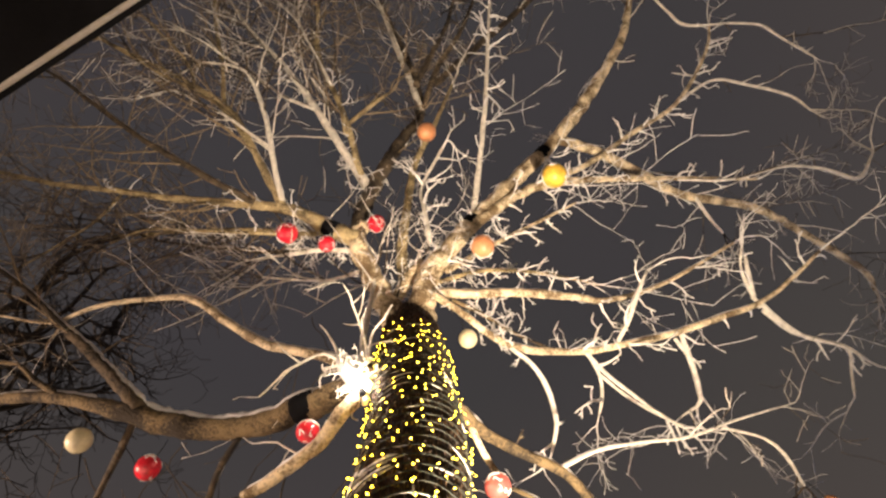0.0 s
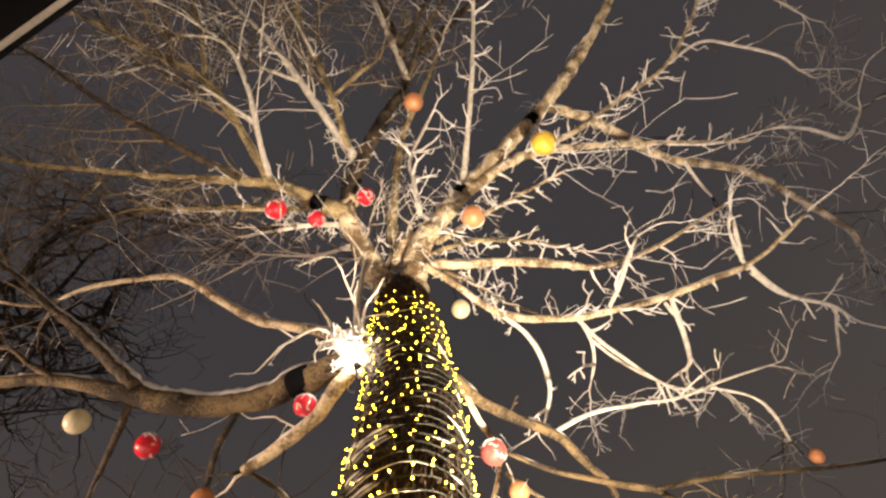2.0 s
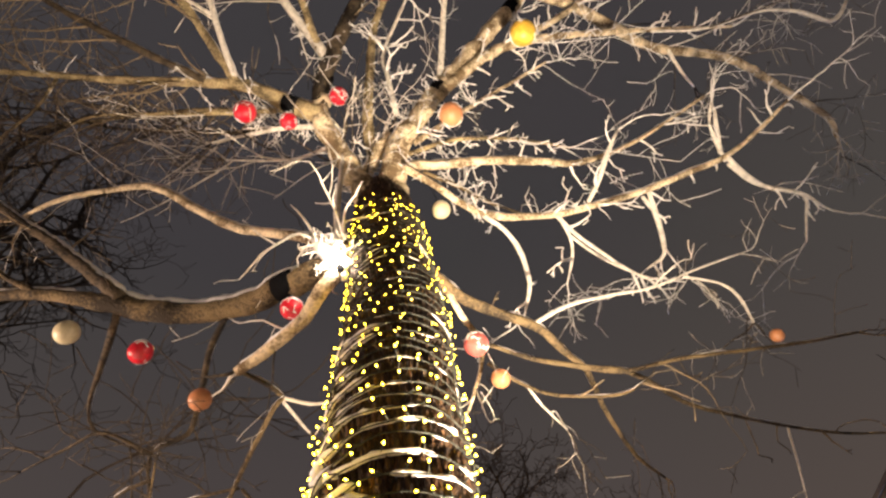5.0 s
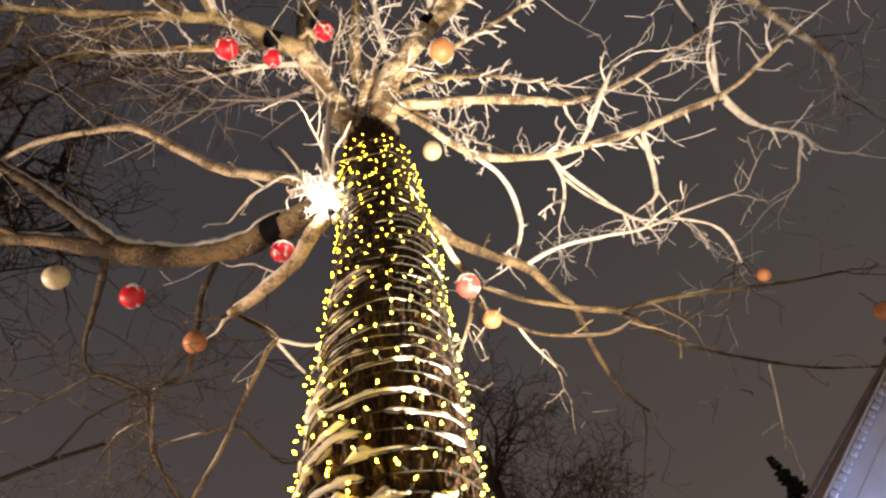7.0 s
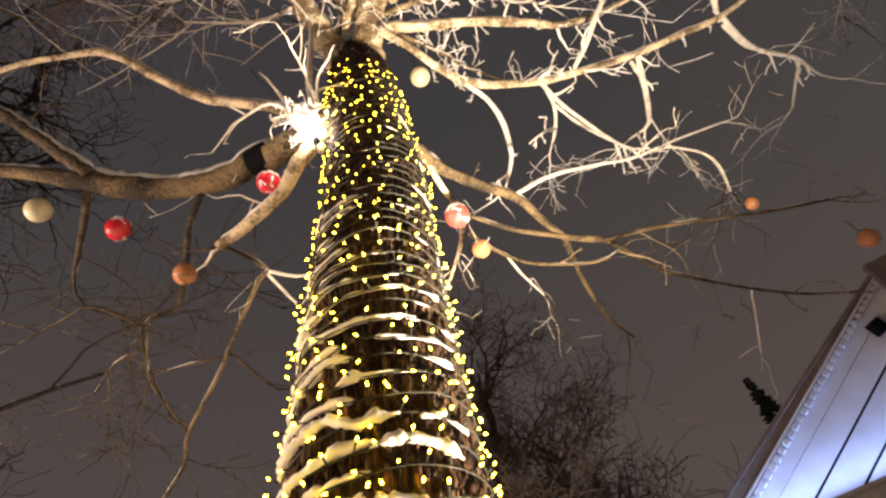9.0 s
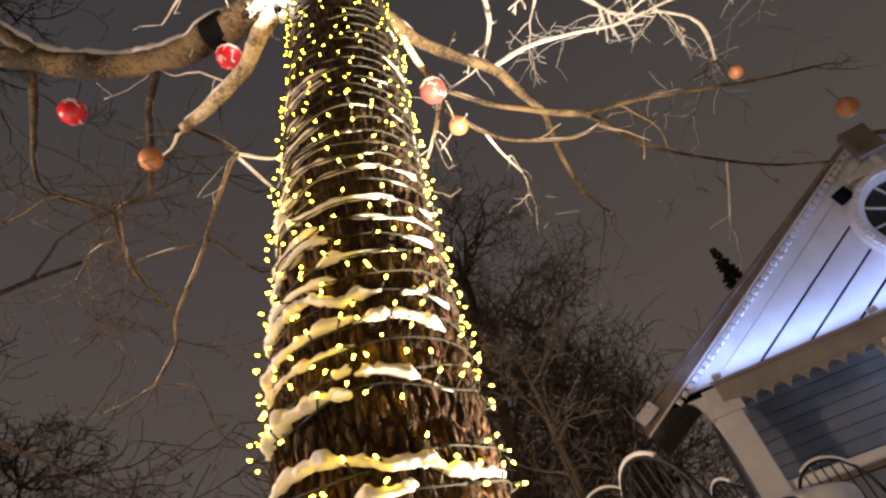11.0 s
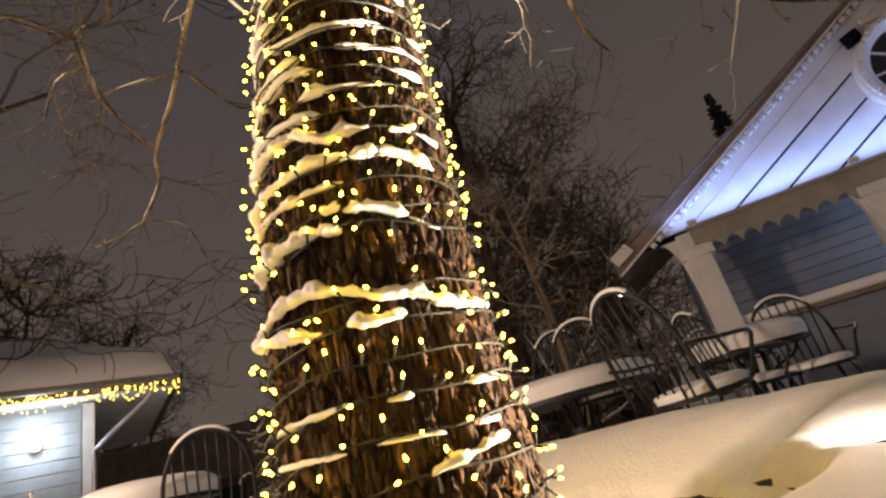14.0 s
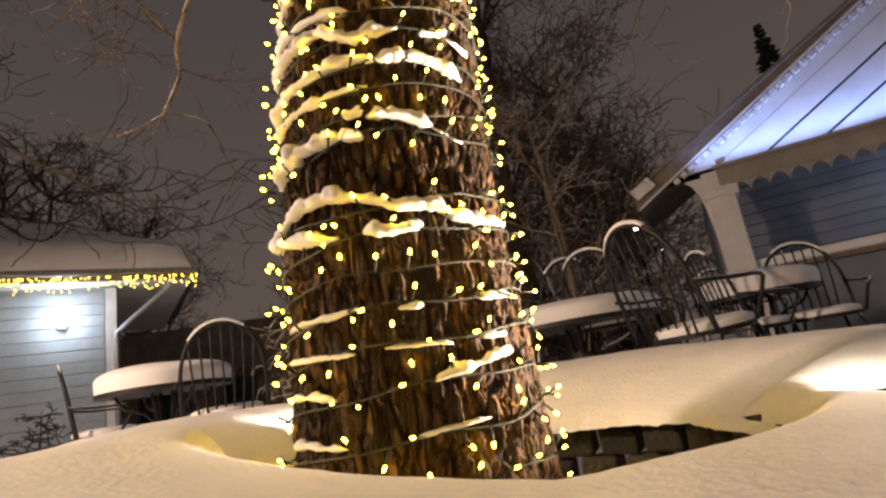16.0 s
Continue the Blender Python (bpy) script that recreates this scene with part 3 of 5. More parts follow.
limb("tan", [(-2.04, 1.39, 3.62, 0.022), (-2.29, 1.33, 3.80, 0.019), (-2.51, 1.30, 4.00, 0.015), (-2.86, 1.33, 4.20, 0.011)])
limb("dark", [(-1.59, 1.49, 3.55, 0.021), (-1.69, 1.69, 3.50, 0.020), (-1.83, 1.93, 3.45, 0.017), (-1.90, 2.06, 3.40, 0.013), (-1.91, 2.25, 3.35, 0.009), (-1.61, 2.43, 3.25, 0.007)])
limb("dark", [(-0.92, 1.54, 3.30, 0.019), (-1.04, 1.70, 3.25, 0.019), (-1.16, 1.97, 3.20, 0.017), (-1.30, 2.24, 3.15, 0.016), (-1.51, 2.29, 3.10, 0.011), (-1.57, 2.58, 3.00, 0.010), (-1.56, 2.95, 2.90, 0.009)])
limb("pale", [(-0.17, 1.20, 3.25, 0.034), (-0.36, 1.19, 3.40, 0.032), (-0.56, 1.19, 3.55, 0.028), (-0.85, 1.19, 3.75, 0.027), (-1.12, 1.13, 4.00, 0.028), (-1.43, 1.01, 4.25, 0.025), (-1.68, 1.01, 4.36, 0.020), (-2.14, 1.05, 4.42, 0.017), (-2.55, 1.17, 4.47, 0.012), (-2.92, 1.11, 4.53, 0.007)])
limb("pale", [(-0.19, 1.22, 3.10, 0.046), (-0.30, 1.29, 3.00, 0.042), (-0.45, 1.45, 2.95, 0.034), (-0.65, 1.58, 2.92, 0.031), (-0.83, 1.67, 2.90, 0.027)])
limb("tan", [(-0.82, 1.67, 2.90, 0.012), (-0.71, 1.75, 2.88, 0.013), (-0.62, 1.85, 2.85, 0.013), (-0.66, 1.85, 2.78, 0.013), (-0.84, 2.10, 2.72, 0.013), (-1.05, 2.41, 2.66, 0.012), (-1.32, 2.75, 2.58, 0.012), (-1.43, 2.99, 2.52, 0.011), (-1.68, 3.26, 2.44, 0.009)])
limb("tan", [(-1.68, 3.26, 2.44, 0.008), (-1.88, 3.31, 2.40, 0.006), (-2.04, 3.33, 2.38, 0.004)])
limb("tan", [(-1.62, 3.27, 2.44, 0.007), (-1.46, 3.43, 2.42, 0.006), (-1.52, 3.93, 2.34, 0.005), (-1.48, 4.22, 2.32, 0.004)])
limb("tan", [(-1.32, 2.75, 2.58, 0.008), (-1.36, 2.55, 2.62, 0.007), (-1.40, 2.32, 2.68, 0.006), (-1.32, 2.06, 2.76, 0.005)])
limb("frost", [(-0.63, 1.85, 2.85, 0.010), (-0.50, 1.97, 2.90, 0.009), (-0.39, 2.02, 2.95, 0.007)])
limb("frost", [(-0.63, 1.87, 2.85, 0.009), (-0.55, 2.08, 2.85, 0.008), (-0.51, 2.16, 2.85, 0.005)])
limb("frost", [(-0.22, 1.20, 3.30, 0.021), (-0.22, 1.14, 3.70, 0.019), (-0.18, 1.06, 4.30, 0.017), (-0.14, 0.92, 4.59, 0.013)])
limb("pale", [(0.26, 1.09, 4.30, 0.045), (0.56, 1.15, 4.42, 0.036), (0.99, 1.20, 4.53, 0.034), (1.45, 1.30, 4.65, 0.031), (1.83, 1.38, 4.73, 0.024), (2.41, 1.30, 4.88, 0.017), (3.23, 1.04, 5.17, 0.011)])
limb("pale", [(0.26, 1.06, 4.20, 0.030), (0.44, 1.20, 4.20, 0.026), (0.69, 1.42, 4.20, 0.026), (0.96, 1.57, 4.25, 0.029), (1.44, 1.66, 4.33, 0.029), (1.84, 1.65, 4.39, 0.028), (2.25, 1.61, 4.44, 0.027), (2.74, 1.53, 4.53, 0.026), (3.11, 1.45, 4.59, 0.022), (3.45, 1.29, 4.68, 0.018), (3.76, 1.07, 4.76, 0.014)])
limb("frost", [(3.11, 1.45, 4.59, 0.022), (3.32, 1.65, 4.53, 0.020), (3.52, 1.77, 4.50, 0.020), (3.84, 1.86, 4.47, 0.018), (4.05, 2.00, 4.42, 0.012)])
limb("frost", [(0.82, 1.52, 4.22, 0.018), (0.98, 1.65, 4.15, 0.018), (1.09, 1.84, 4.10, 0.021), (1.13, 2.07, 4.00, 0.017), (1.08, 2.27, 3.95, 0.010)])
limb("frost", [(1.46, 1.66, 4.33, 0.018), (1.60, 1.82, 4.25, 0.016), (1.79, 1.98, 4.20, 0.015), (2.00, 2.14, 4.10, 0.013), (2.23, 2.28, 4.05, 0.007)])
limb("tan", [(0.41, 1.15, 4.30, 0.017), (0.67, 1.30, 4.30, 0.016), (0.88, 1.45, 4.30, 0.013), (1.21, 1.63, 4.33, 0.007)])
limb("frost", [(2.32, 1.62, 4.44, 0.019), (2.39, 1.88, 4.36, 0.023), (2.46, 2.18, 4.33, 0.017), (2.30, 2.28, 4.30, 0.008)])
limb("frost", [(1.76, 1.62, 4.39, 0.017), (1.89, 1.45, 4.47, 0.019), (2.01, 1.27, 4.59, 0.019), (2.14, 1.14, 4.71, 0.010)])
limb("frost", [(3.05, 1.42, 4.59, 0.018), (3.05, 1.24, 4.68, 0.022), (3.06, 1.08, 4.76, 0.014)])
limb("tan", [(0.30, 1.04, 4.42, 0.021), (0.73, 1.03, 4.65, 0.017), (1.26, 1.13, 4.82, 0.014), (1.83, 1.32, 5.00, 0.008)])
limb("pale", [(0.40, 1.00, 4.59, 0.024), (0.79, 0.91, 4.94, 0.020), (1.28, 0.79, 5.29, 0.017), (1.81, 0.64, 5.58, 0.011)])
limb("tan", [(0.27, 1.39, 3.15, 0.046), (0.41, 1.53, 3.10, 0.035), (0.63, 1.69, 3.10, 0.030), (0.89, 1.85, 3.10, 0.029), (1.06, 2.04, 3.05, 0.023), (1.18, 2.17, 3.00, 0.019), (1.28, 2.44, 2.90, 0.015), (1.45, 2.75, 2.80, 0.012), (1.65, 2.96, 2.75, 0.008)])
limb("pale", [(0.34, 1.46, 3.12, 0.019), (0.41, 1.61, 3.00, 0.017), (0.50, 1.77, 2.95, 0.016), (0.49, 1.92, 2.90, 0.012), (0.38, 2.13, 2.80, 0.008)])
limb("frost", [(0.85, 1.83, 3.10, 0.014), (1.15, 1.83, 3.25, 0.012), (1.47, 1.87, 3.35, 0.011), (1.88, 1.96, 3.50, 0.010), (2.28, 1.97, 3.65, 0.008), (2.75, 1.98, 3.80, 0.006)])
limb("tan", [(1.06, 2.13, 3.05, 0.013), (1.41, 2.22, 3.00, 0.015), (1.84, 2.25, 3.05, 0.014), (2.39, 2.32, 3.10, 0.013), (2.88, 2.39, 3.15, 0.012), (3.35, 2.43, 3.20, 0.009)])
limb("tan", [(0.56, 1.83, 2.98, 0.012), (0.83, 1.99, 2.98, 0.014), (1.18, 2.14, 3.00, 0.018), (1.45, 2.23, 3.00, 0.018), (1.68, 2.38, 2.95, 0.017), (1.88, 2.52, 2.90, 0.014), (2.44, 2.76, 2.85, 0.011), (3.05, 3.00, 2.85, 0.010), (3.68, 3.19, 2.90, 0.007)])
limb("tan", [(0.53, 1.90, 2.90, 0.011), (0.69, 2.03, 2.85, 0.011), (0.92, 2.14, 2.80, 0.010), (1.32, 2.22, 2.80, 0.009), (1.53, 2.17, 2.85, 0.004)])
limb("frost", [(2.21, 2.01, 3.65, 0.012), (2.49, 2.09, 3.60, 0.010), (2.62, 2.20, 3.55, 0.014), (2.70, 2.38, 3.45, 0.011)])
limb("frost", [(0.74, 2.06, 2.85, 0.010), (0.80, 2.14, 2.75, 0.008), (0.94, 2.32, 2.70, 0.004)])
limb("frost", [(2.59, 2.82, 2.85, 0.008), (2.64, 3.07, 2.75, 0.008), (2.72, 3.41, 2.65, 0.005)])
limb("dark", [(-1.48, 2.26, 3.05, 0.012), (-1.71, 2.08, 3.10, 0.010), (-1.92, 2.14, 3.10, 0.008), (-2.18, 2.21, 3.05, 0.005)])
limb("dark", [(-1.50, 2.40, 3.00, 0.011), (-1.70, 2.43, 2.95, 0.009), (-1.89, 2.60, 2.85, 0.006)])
limb("dark", [(-0.95, 2.34, 2.75, 0.009), (-1.18, 2.35, 2.75, 0.008), (-1.40, 2.38, 2.75, 0.006)])
limb("dark", [(-0.94, 2.35, 2.75, 0.010), (-0.86, 2.48, 2.70, 0.009), (-0.75, 2.61, 2.65, 0.007), (-0.62, 2.62, 2.65, 0.005)])
limb("tan", [(-0.98, 0.41, 5.20, 0.026), (-1.12, 0.12, 5.41, 0.024), (-1.31, -0.13, 5.63, 0.021), (-1.50, -0.35, 5.84, 0.019), (-1.75, -0.55, 6.06, 0.017), (-2.12, -0.72, 6.27, 0.015), (-2.50, -0.94, 6.49, 0.012), (-2.98, -1.22, 6.70, 0.010)])
limb("frost", [(-1.07, -0.03, 5.50, 0.016), (-1.26, -0.16, 5.62, 0.014), (-1.48, -0.32, 5.74, 0.012), (-1.80, -0.49, 5.86, 0.011), (-1.98, -0.58, 5.98, 0.009), (-2.32, -0.54, 6.10, 0.007)])
limb("tan", [(-1.82, -0.61, 6.05, 0.014), (-1.89, -0.82, 6.19, 0.012), (-2.05, -1.02, 6.33, 0.011), (-2.26, -1.23, 6.46, 0.009), (-2.43, -1.40, 6.60, 0.007)])
limb("tan", [(-0.38, -0.12, 5.60, 0.026), (-0.44, -0.37, 5.92, 0.023), (-0.55, -0.61, 6.24, 0.020), (-0.66, -0.91, 6.56, 0.016), (-0.70, -1.28, 6.88, 0.013), (-0.72, -1.63, 7.20, 0.010)])
limb("frost", [(-0.52, -0.59, 6.00, 0.014), (-0.67, -0.90, 6.27, 0.012), (-0.82, -1.19, 6.53, 0.009), (-0.90, -1.47, 6.80, 0.007)])
limb("frost", [(-1.36, -0.79, 5.90, 0.012), (-1.53, -0.89, 6.10, 0.010), (-1.76, -1.11, 6.30, 0.008), (-2.03, -1.23, 6.50, 0.006)])
limb("tan", [(-0.64, 0.70, 4.95, 0.020), (-1.18, 0.69, 5.11, 0.017), (-1.79, 0.66, 5.28, 0.014), (-2.24, 0.67, 5.44, 0.011), (-2.69, 0.83, 5.60, 0.008)])
limb("dark", [(-0.56, 0.84, 5.00, 0.018), (-1.07, 0.88, 5.18, 0.016), (-1.55, 0.85, 5.36, 0.014), (-2.15, 0.78, 5.54, 0.011), (-2.66, 0.62, 5.72, 0.009), (-3.25, 0.53, 5.90, 0.007)])
limb("dark", [(0.32, -0.58, 6.20, 0.034), (0.55, -0.96, 6.73, 0.029), (0.78, -1.35, 7.27, 0.025), (0.94, -1.74, 7.80, 0.020)])
limb("frost", [(1.50, 1.69, 4.36, 0.017), (1.58, 1.87, 4.31, 0.014), (1.58, 2.04, 4.25, 0.012), (1.54, 2.14, 4.20, 0.009)])
limb("frost", [(1.58, 1.86, 4.30, 0.015), (1.83, 2.08, 4.30, 0.012), (2.16, 2.30, 4.30, 0.010), (2.37, 2.40, 4.30, 0.007)])
limb("frost", [(2.26, 1.65, 4.42, 0.018), (2.41, 1.87, 4.38, 0.015), (2.44, 2.08, 4.34, 0.012), (2.50, 2.19, 4.30, 0.009)])
limb("frost", [(3.12, 1.50, 4.60, 0.018), (3.02, 1.30, 4.65, 0.015), (2.98, 1.14, 4.70, 0.012), (3.01, 1.00, 4.75, 0.009)])
limb("frost", [(3.15, 1.53, 4.60, 0.018), (3.40, 1.73, 4.56, 0.016), (3.58, 1.78, 4.52, 0.014), (3.88, 1.90, 4.48, 0.013), (3.91, 2.10, 4.44, 0.011), (3.93, 2.32, 4.40, 0.009)])
limb("frost", [(3.41, 0.73, 6.20, 0.024), (3.56, 0.96, 6.15, 0.018), (3.71, 1.14, 6.10, 0.012)])
# Burrs beside the fork lamp: the snow's white stands for their glare.
limb("burr", [(-0.17, 1.22, 3.05, 0.031), (-0.23, 1.21, 3.12, 0.049), (-0.29, 1.18, 3.20, 0.044), (-0.34, 1.14, 3.28, 0.023)])
limb("burr", [(-0.20, 1.26, 3.00, 0.024), (-0.22, 1.22, 3.20, 0.031), (-0.19, 1.17, 3.30, 0.018)])
limb("frost", [(3.29, -1.97, 7.72, 0.018), (3.59, -1.48, 7.37, 0.017), (3.76, -1.28, 7.20, 0.017), (4.28, -1.28, 7.14, 0.014), (4.65, -1.24, 7.08, 0.017), (4.88, -1.09, 7.03, 0.014), (5.31, -0.84, 6.97, 0.009)])
limb("frost", [(3.38, -0.34, 6.62, 0.016), (3.89, -0.58, 6.79, 0.017), (4.32, -0.52, 6.79, 0.017), (4.87, -0.37, 6.74, 0.017), (5.10, -0.19, 6.68, 0.011)])
limb("frost", [(3.02, 0.49, 5.87, 0.015), (3.62, 0.52, 5.92, 0.015), (4.35, 0.42, 6.04, 0.015), (4.82, 0.47, 6.04, 0.021), (5.19, 0.58, 5.98, 0.023), (5.44, 0.31, 6.10, 0.013)])
limb("tan", [(-2.45, 0.35, 5.63, 0.015), (-2.68, 0.57, 5.58, 0.013), (-2.97, 0.75, 5.52, 0.010), (-3.34, 0.94, 5.52, 0.008)])
limb("tan", [(-1.53, -0.41, 5.92, 0.020), (-1.65, -0.78, 6.45, 0.022), (-1.82, -1.27, 7.03, 0.026), (-1.91, -1.85, 7.49, 0.024)])
limb("frost", [(-0.69, -0.36, 6.10, 0.019), (-1.04, -0.52, 6.27, 0.014), (-1.28, -0.71, 6.45, 0.012)])

# ---- fairy lights wound round the trunk, with snow caught on the cable ----


TURN_Z = [0.16, 0.25, 0.338, 0.43, 0.508, 0.58, 0.655, 0.728, 0.785, 0.945, 0.99, 1.055, 1.118, 1.19]
while TURN_Z[-1] < 3.66:
    TURN_Z.append(TURN_Z[-1] + (0.066 if TURN_Z[-1] < 1.6 else 0.060))


def winding():
    """The cable's course: (x, y, z, angle, radius) from the foot of the trunk to its fork."""
    out, a = [], -math.pi / 2
    while True:
        n = (a + math.pi / 2) / (2 * math.pi)
        if n > len(TURN_Z) - 1:
            return out
        z = float(np.interp(n, range(len(TURN_Z)), TURN_Z))
        x0, y0, r0 = trunk_at(z)
        zz = z + 0.024 * noise.noise((math.cos(a) * 1.3, math.sin(a) * 1.3, n * 1.7)) + 0.008 * noise.noise((a * 1.3, z, 4))
        r = r0 + 0.012 + 0.007 * noise.noise((a * 2.0, 0, 2))
        out.append((x0 + r * math.cos(a), y0 + r * math.sin(a), zz, a, r))
        a += 0.02 / r0


def snow_roll(v, f, line):
    """Soft lumpy snow along a line of (x, y, z, radius): a roll, flattened below, whose skin swells and shrinks."""
    base, n, sides = len(v), len(line), 14
    for i, q in enumerate(line):
        g, h = line[max(i - 1, 0)], line[min(i + 1, n - 1)]
        t = Vector(h[:3]) - Vector(g[:3])
        t.normalize()
        u = t.cross(Vector((0, 0, 1))).normalized()
        for k in range(sides):
            w = 2 * math.pi * k / sides
            d = u * math.cos(w) + Vector((0, 0, 1)) * (math.sin(w) * (1.0 if math.sin(w) > 0 else 0.55))
            p = Vector(q[:3]) + d * q[3]
            swell = 1 + 0.42 * noise.noise(p * 34) + 0.26 * noise.noise(p * 95) + 0.10 * noise.noise(p * 260)
            v.append(tuple(Vector(q[:3]) + d * q[3] * swell))
    for i in range(n - 1):
        for k in range(sides):
            k2 = (k + 1) % sides
            f.append((base + i * sides + k, base + i * sides + k2, base + (i + 1) * sides + k2, base + (i + 1) * sides + k))
    f.append(tuple(base + k for k in range(sides))[::-1])
    f.append(tuple(base + (n - 1) * sides + k for k in range(sides)))


def snow_ledge(fat, *marks):
    """A ridge of snow on the trunk, through marks of (degrees round the trunk, height)."""
    line, steps = [], max(8, int(abs(marks[-1][0] - marks[0][0]) / 1.6))
    for i in range(steps + 1):
        s = i / steps
        deg = marks[0][0] + (marks[-1][0] - marks[0][0]) * s
        z = float(np.interp(deg, [m[0] for m in marks], [m[1] for m in marks])) + 0.004 * noise.noise((deg * 0.09, marks[0][1] * 9, 1))
        x0, y0, r0 = trunk_at(z)
        a = math.radians(deg)
        size = fat * (0.85 + 0.55 * noise.noise((deg * 0.11, z * 8, 5)) + 0.35 * noise.noise((deg * 0.33, z * 8, 2))) * min(1.0, 0.30 + 5 * min(s, 1 - s))
        r = r0 + 0.008 + 0.25 * size
        line.append((x0 + r * math.cos(a), y0 + r * math.sin(a), z, size))
    v, f = [], []
    snow_roll(v, f, line)
    tagged(new("snow_ridge", mesh_of("snow_ridge", v, f, SNOW)), "fresh snow ridge caught on the cable round the trunk", "snow", "snow ridges on the trunk")


def led_mesh():
    v, f = [], []
    tube(v, f, [(0, 0, 0, 0.0022), (0, 0, 0.018, 0.0026), (0, 0, 0.034, 0.0030)], 5)
    return v, f


def bulb_mesh():
    v, f = [], []
    tube(v, f, [(0, 0, 0.032, 0.0022), (0, 0, 0.0345, 0.0028), (0, 0, 0.039, 0.0031), (0, 0, 0.0425, 0.0025), (0, 0, 0.0445, 0.0012)], 7)
    return v, f


def build_lights():
    rng = random.Random(5)
    string = thing("string_lights", "warm yellow fairy lights wound round the tree trunk", "fairy lights", (0, 0, 0))
    course = winding()
    v, f = [], []
    tube(v, f, [(p[0], p[1], p[2], 0.0028) for p in course], 4)
    part_of("cable", mesh_of("cable", v, f, WIRE), string, "thin dark green cable")
    sv, sf = led_mesh()
    bv, bf = bulb_mesh()
    stem_me, bulb_me = mesh_of("lamp_holder", sv, sf, WIRE), mesh_of("bulb", bv, bf, BULB)
    rest_s, rest_f, rest_v, rest_b = [], [], [], []
    singles = 0
    for i in range(0, len(course), 3):
        x, y, z, a, r = course[i]
        if z > 1.5 and i % 2 and rng.random() < 0.55:
            continue
        out = Vector((math.cos(a), math.sin(a), 0))
        way = (out * rng.uniform(0.1, 1.0) + Vector((-out.y, out.x, 0)) * rng.gauss(0, 0.55) + Vector((0, 0, rng.gauss(0.25, 0.7)))).normalized()
        if way.dot(out) < 0.1:
            way = (way + out * 0.35).normalized()
        m = Matrix.Translation((x, y, z)) @ way.to_track_quat("Z", "Y").to_matrix().to_4x4()
        if z < 1.9 and y < 1.30 and singles < 148:
            holder = part_of("lamp_holder", stem_me, string, m=m)
            part_of("bulb", bulb_me, holder, "glowing warm bulb")
            singles += 1
        else:
            for src, fs, tv, tf in ((sv, sf, rest_s, rest_f), (bv, bf, rest_v, rest_b)):
                n = len(tv)
                small = Matrix.Scale(0.62 if z > 2.0 else 0.9, 4)
                tv.extend(tuple(m @ small @ Vector(p)) for p in src)
                tf.extend(tuple(n + k for k in q) for q in fs)
    tagged(part_of("lamp_holders", mesh_of("lamp_holders", rest_s, rest_f, WIRE), string), kind="stuff")
    tagged(part_of("bulbs", mesh_of("bulbs", rest_v, rest_b, BULB), string, "glowing warm bulbs"), kind="stuff")
    # snow caught on the upper turns of the cable: thick to the weather side, thin to the other
    v, f, run = [], [], []
    for i in range(len(course)):
        x, y, z, a, r = course[i]
        side = -math.cos(a)
        if z < 1.7:
            want, full = 0.10 + 0.34 * side, 0.0155 if side > 0.1 else 0.010
        elif z < 2.3:
            want, full = -0.06 + 0.30 * side, 0.0105 if side > 0.2 else 0.0055
        else:
            want, full = -0.16 + 0.12 * side, 0.0042
        n = noise.noise((math.cos(a) * 1.6, math.sin(a) * 1.6, z * 12.5)) + want + 0.25 * noise.noise((a * 2.7, z * 4, 12))
        if z > 1.225 and n > 0 and i < len(course) - 1:
            fat = max(0.003, min(1.0, 0.25 + n * 2.4) * full * (1 + 0.35 * noise.noise((a * 5, z * 9, 8))))
            ox, oy = math.cos(a), math.sin(a)
            run.append((x - ox * 0.004, y - oy * 0.004, z + fat * 0.45, fat))
        else:
            if len(run) > 3:
                run[0], run[-1] = (*run[0][:3], run[0][3] * 0.4), (*run[-1][:3], run[-1][3] * 0.4)
                snow_roll(v, f, run)
            run = []
    tagged(new("snow_clumps", mesh_of("snow_clumps", v, f, SNOW)), "fresh snow clumps clinging to the cable on the trunk", "snow", kind="stuff")


build_lights()
snow_ledge(0.019, (-168, 0.795), (-132, 0.829), (-111, 0.829), (-97, 0.807), (-83, 0.780), (-66, 0.780), (-59, 0.755), (-43, 0.746), (-18, 0.757))
snow_ledge(0.021, (-172, 0.790), (-155, 0.785), (-129, 0.753), (-110, 0.738))
snow_ledge(0.018, (-98, 0.736), (-85, 0.732), (-73, 0.737))
snow_ledge(0.008, (-150, 0.580), (-125, 0.585), (-98, 0.588))
snow_ledge(0.008, (-88, 0.577), (-78, 0.578))
snow_ledge(0.012, (-54, 0.582), (-30, 0.588))
snow_ledge(0.008, (-152, 0.518), (-127, 0.509), (-107, 0.505))
snow_ledge(0.007, (-95, 0.509), (-69, 0.498))
snow_ledge(0.010, (-56, 0.501), (-42, 0.506))
snow_ledge(0.012, (-152, 0.444), (-129, 0.440), (-117, 0.427))
snow_ledge(0.015, (-78, 0.436), (-61, 0.455), (-40, 0.470))
snow_ledge(0.010, (-145, 0.356), (-124, 0.346), (-114, 0.338))
snow_ledge(0.008, (-90, 0.340), (-75, 0.350), (-58, 0.353))
snow_ledge(0.021, (-152, 0.915), (-141, 0.938), (-130, 0.950), (-114, 0.956), (-94, 0.946))
snow_ledge(0.017, (-102, 0.998), (-93, 1.000))
snow_ledge(0.017, (-92, 0.988), (-79, 0.986), (-62, 0.959))
snow_ledge(0.005, (-62, 0.955), (-44, 0.925))
snow_ledge(0.014, (-155, 1.040), (-143, 1.053), (-120, 1.053), (-90, 1.060))
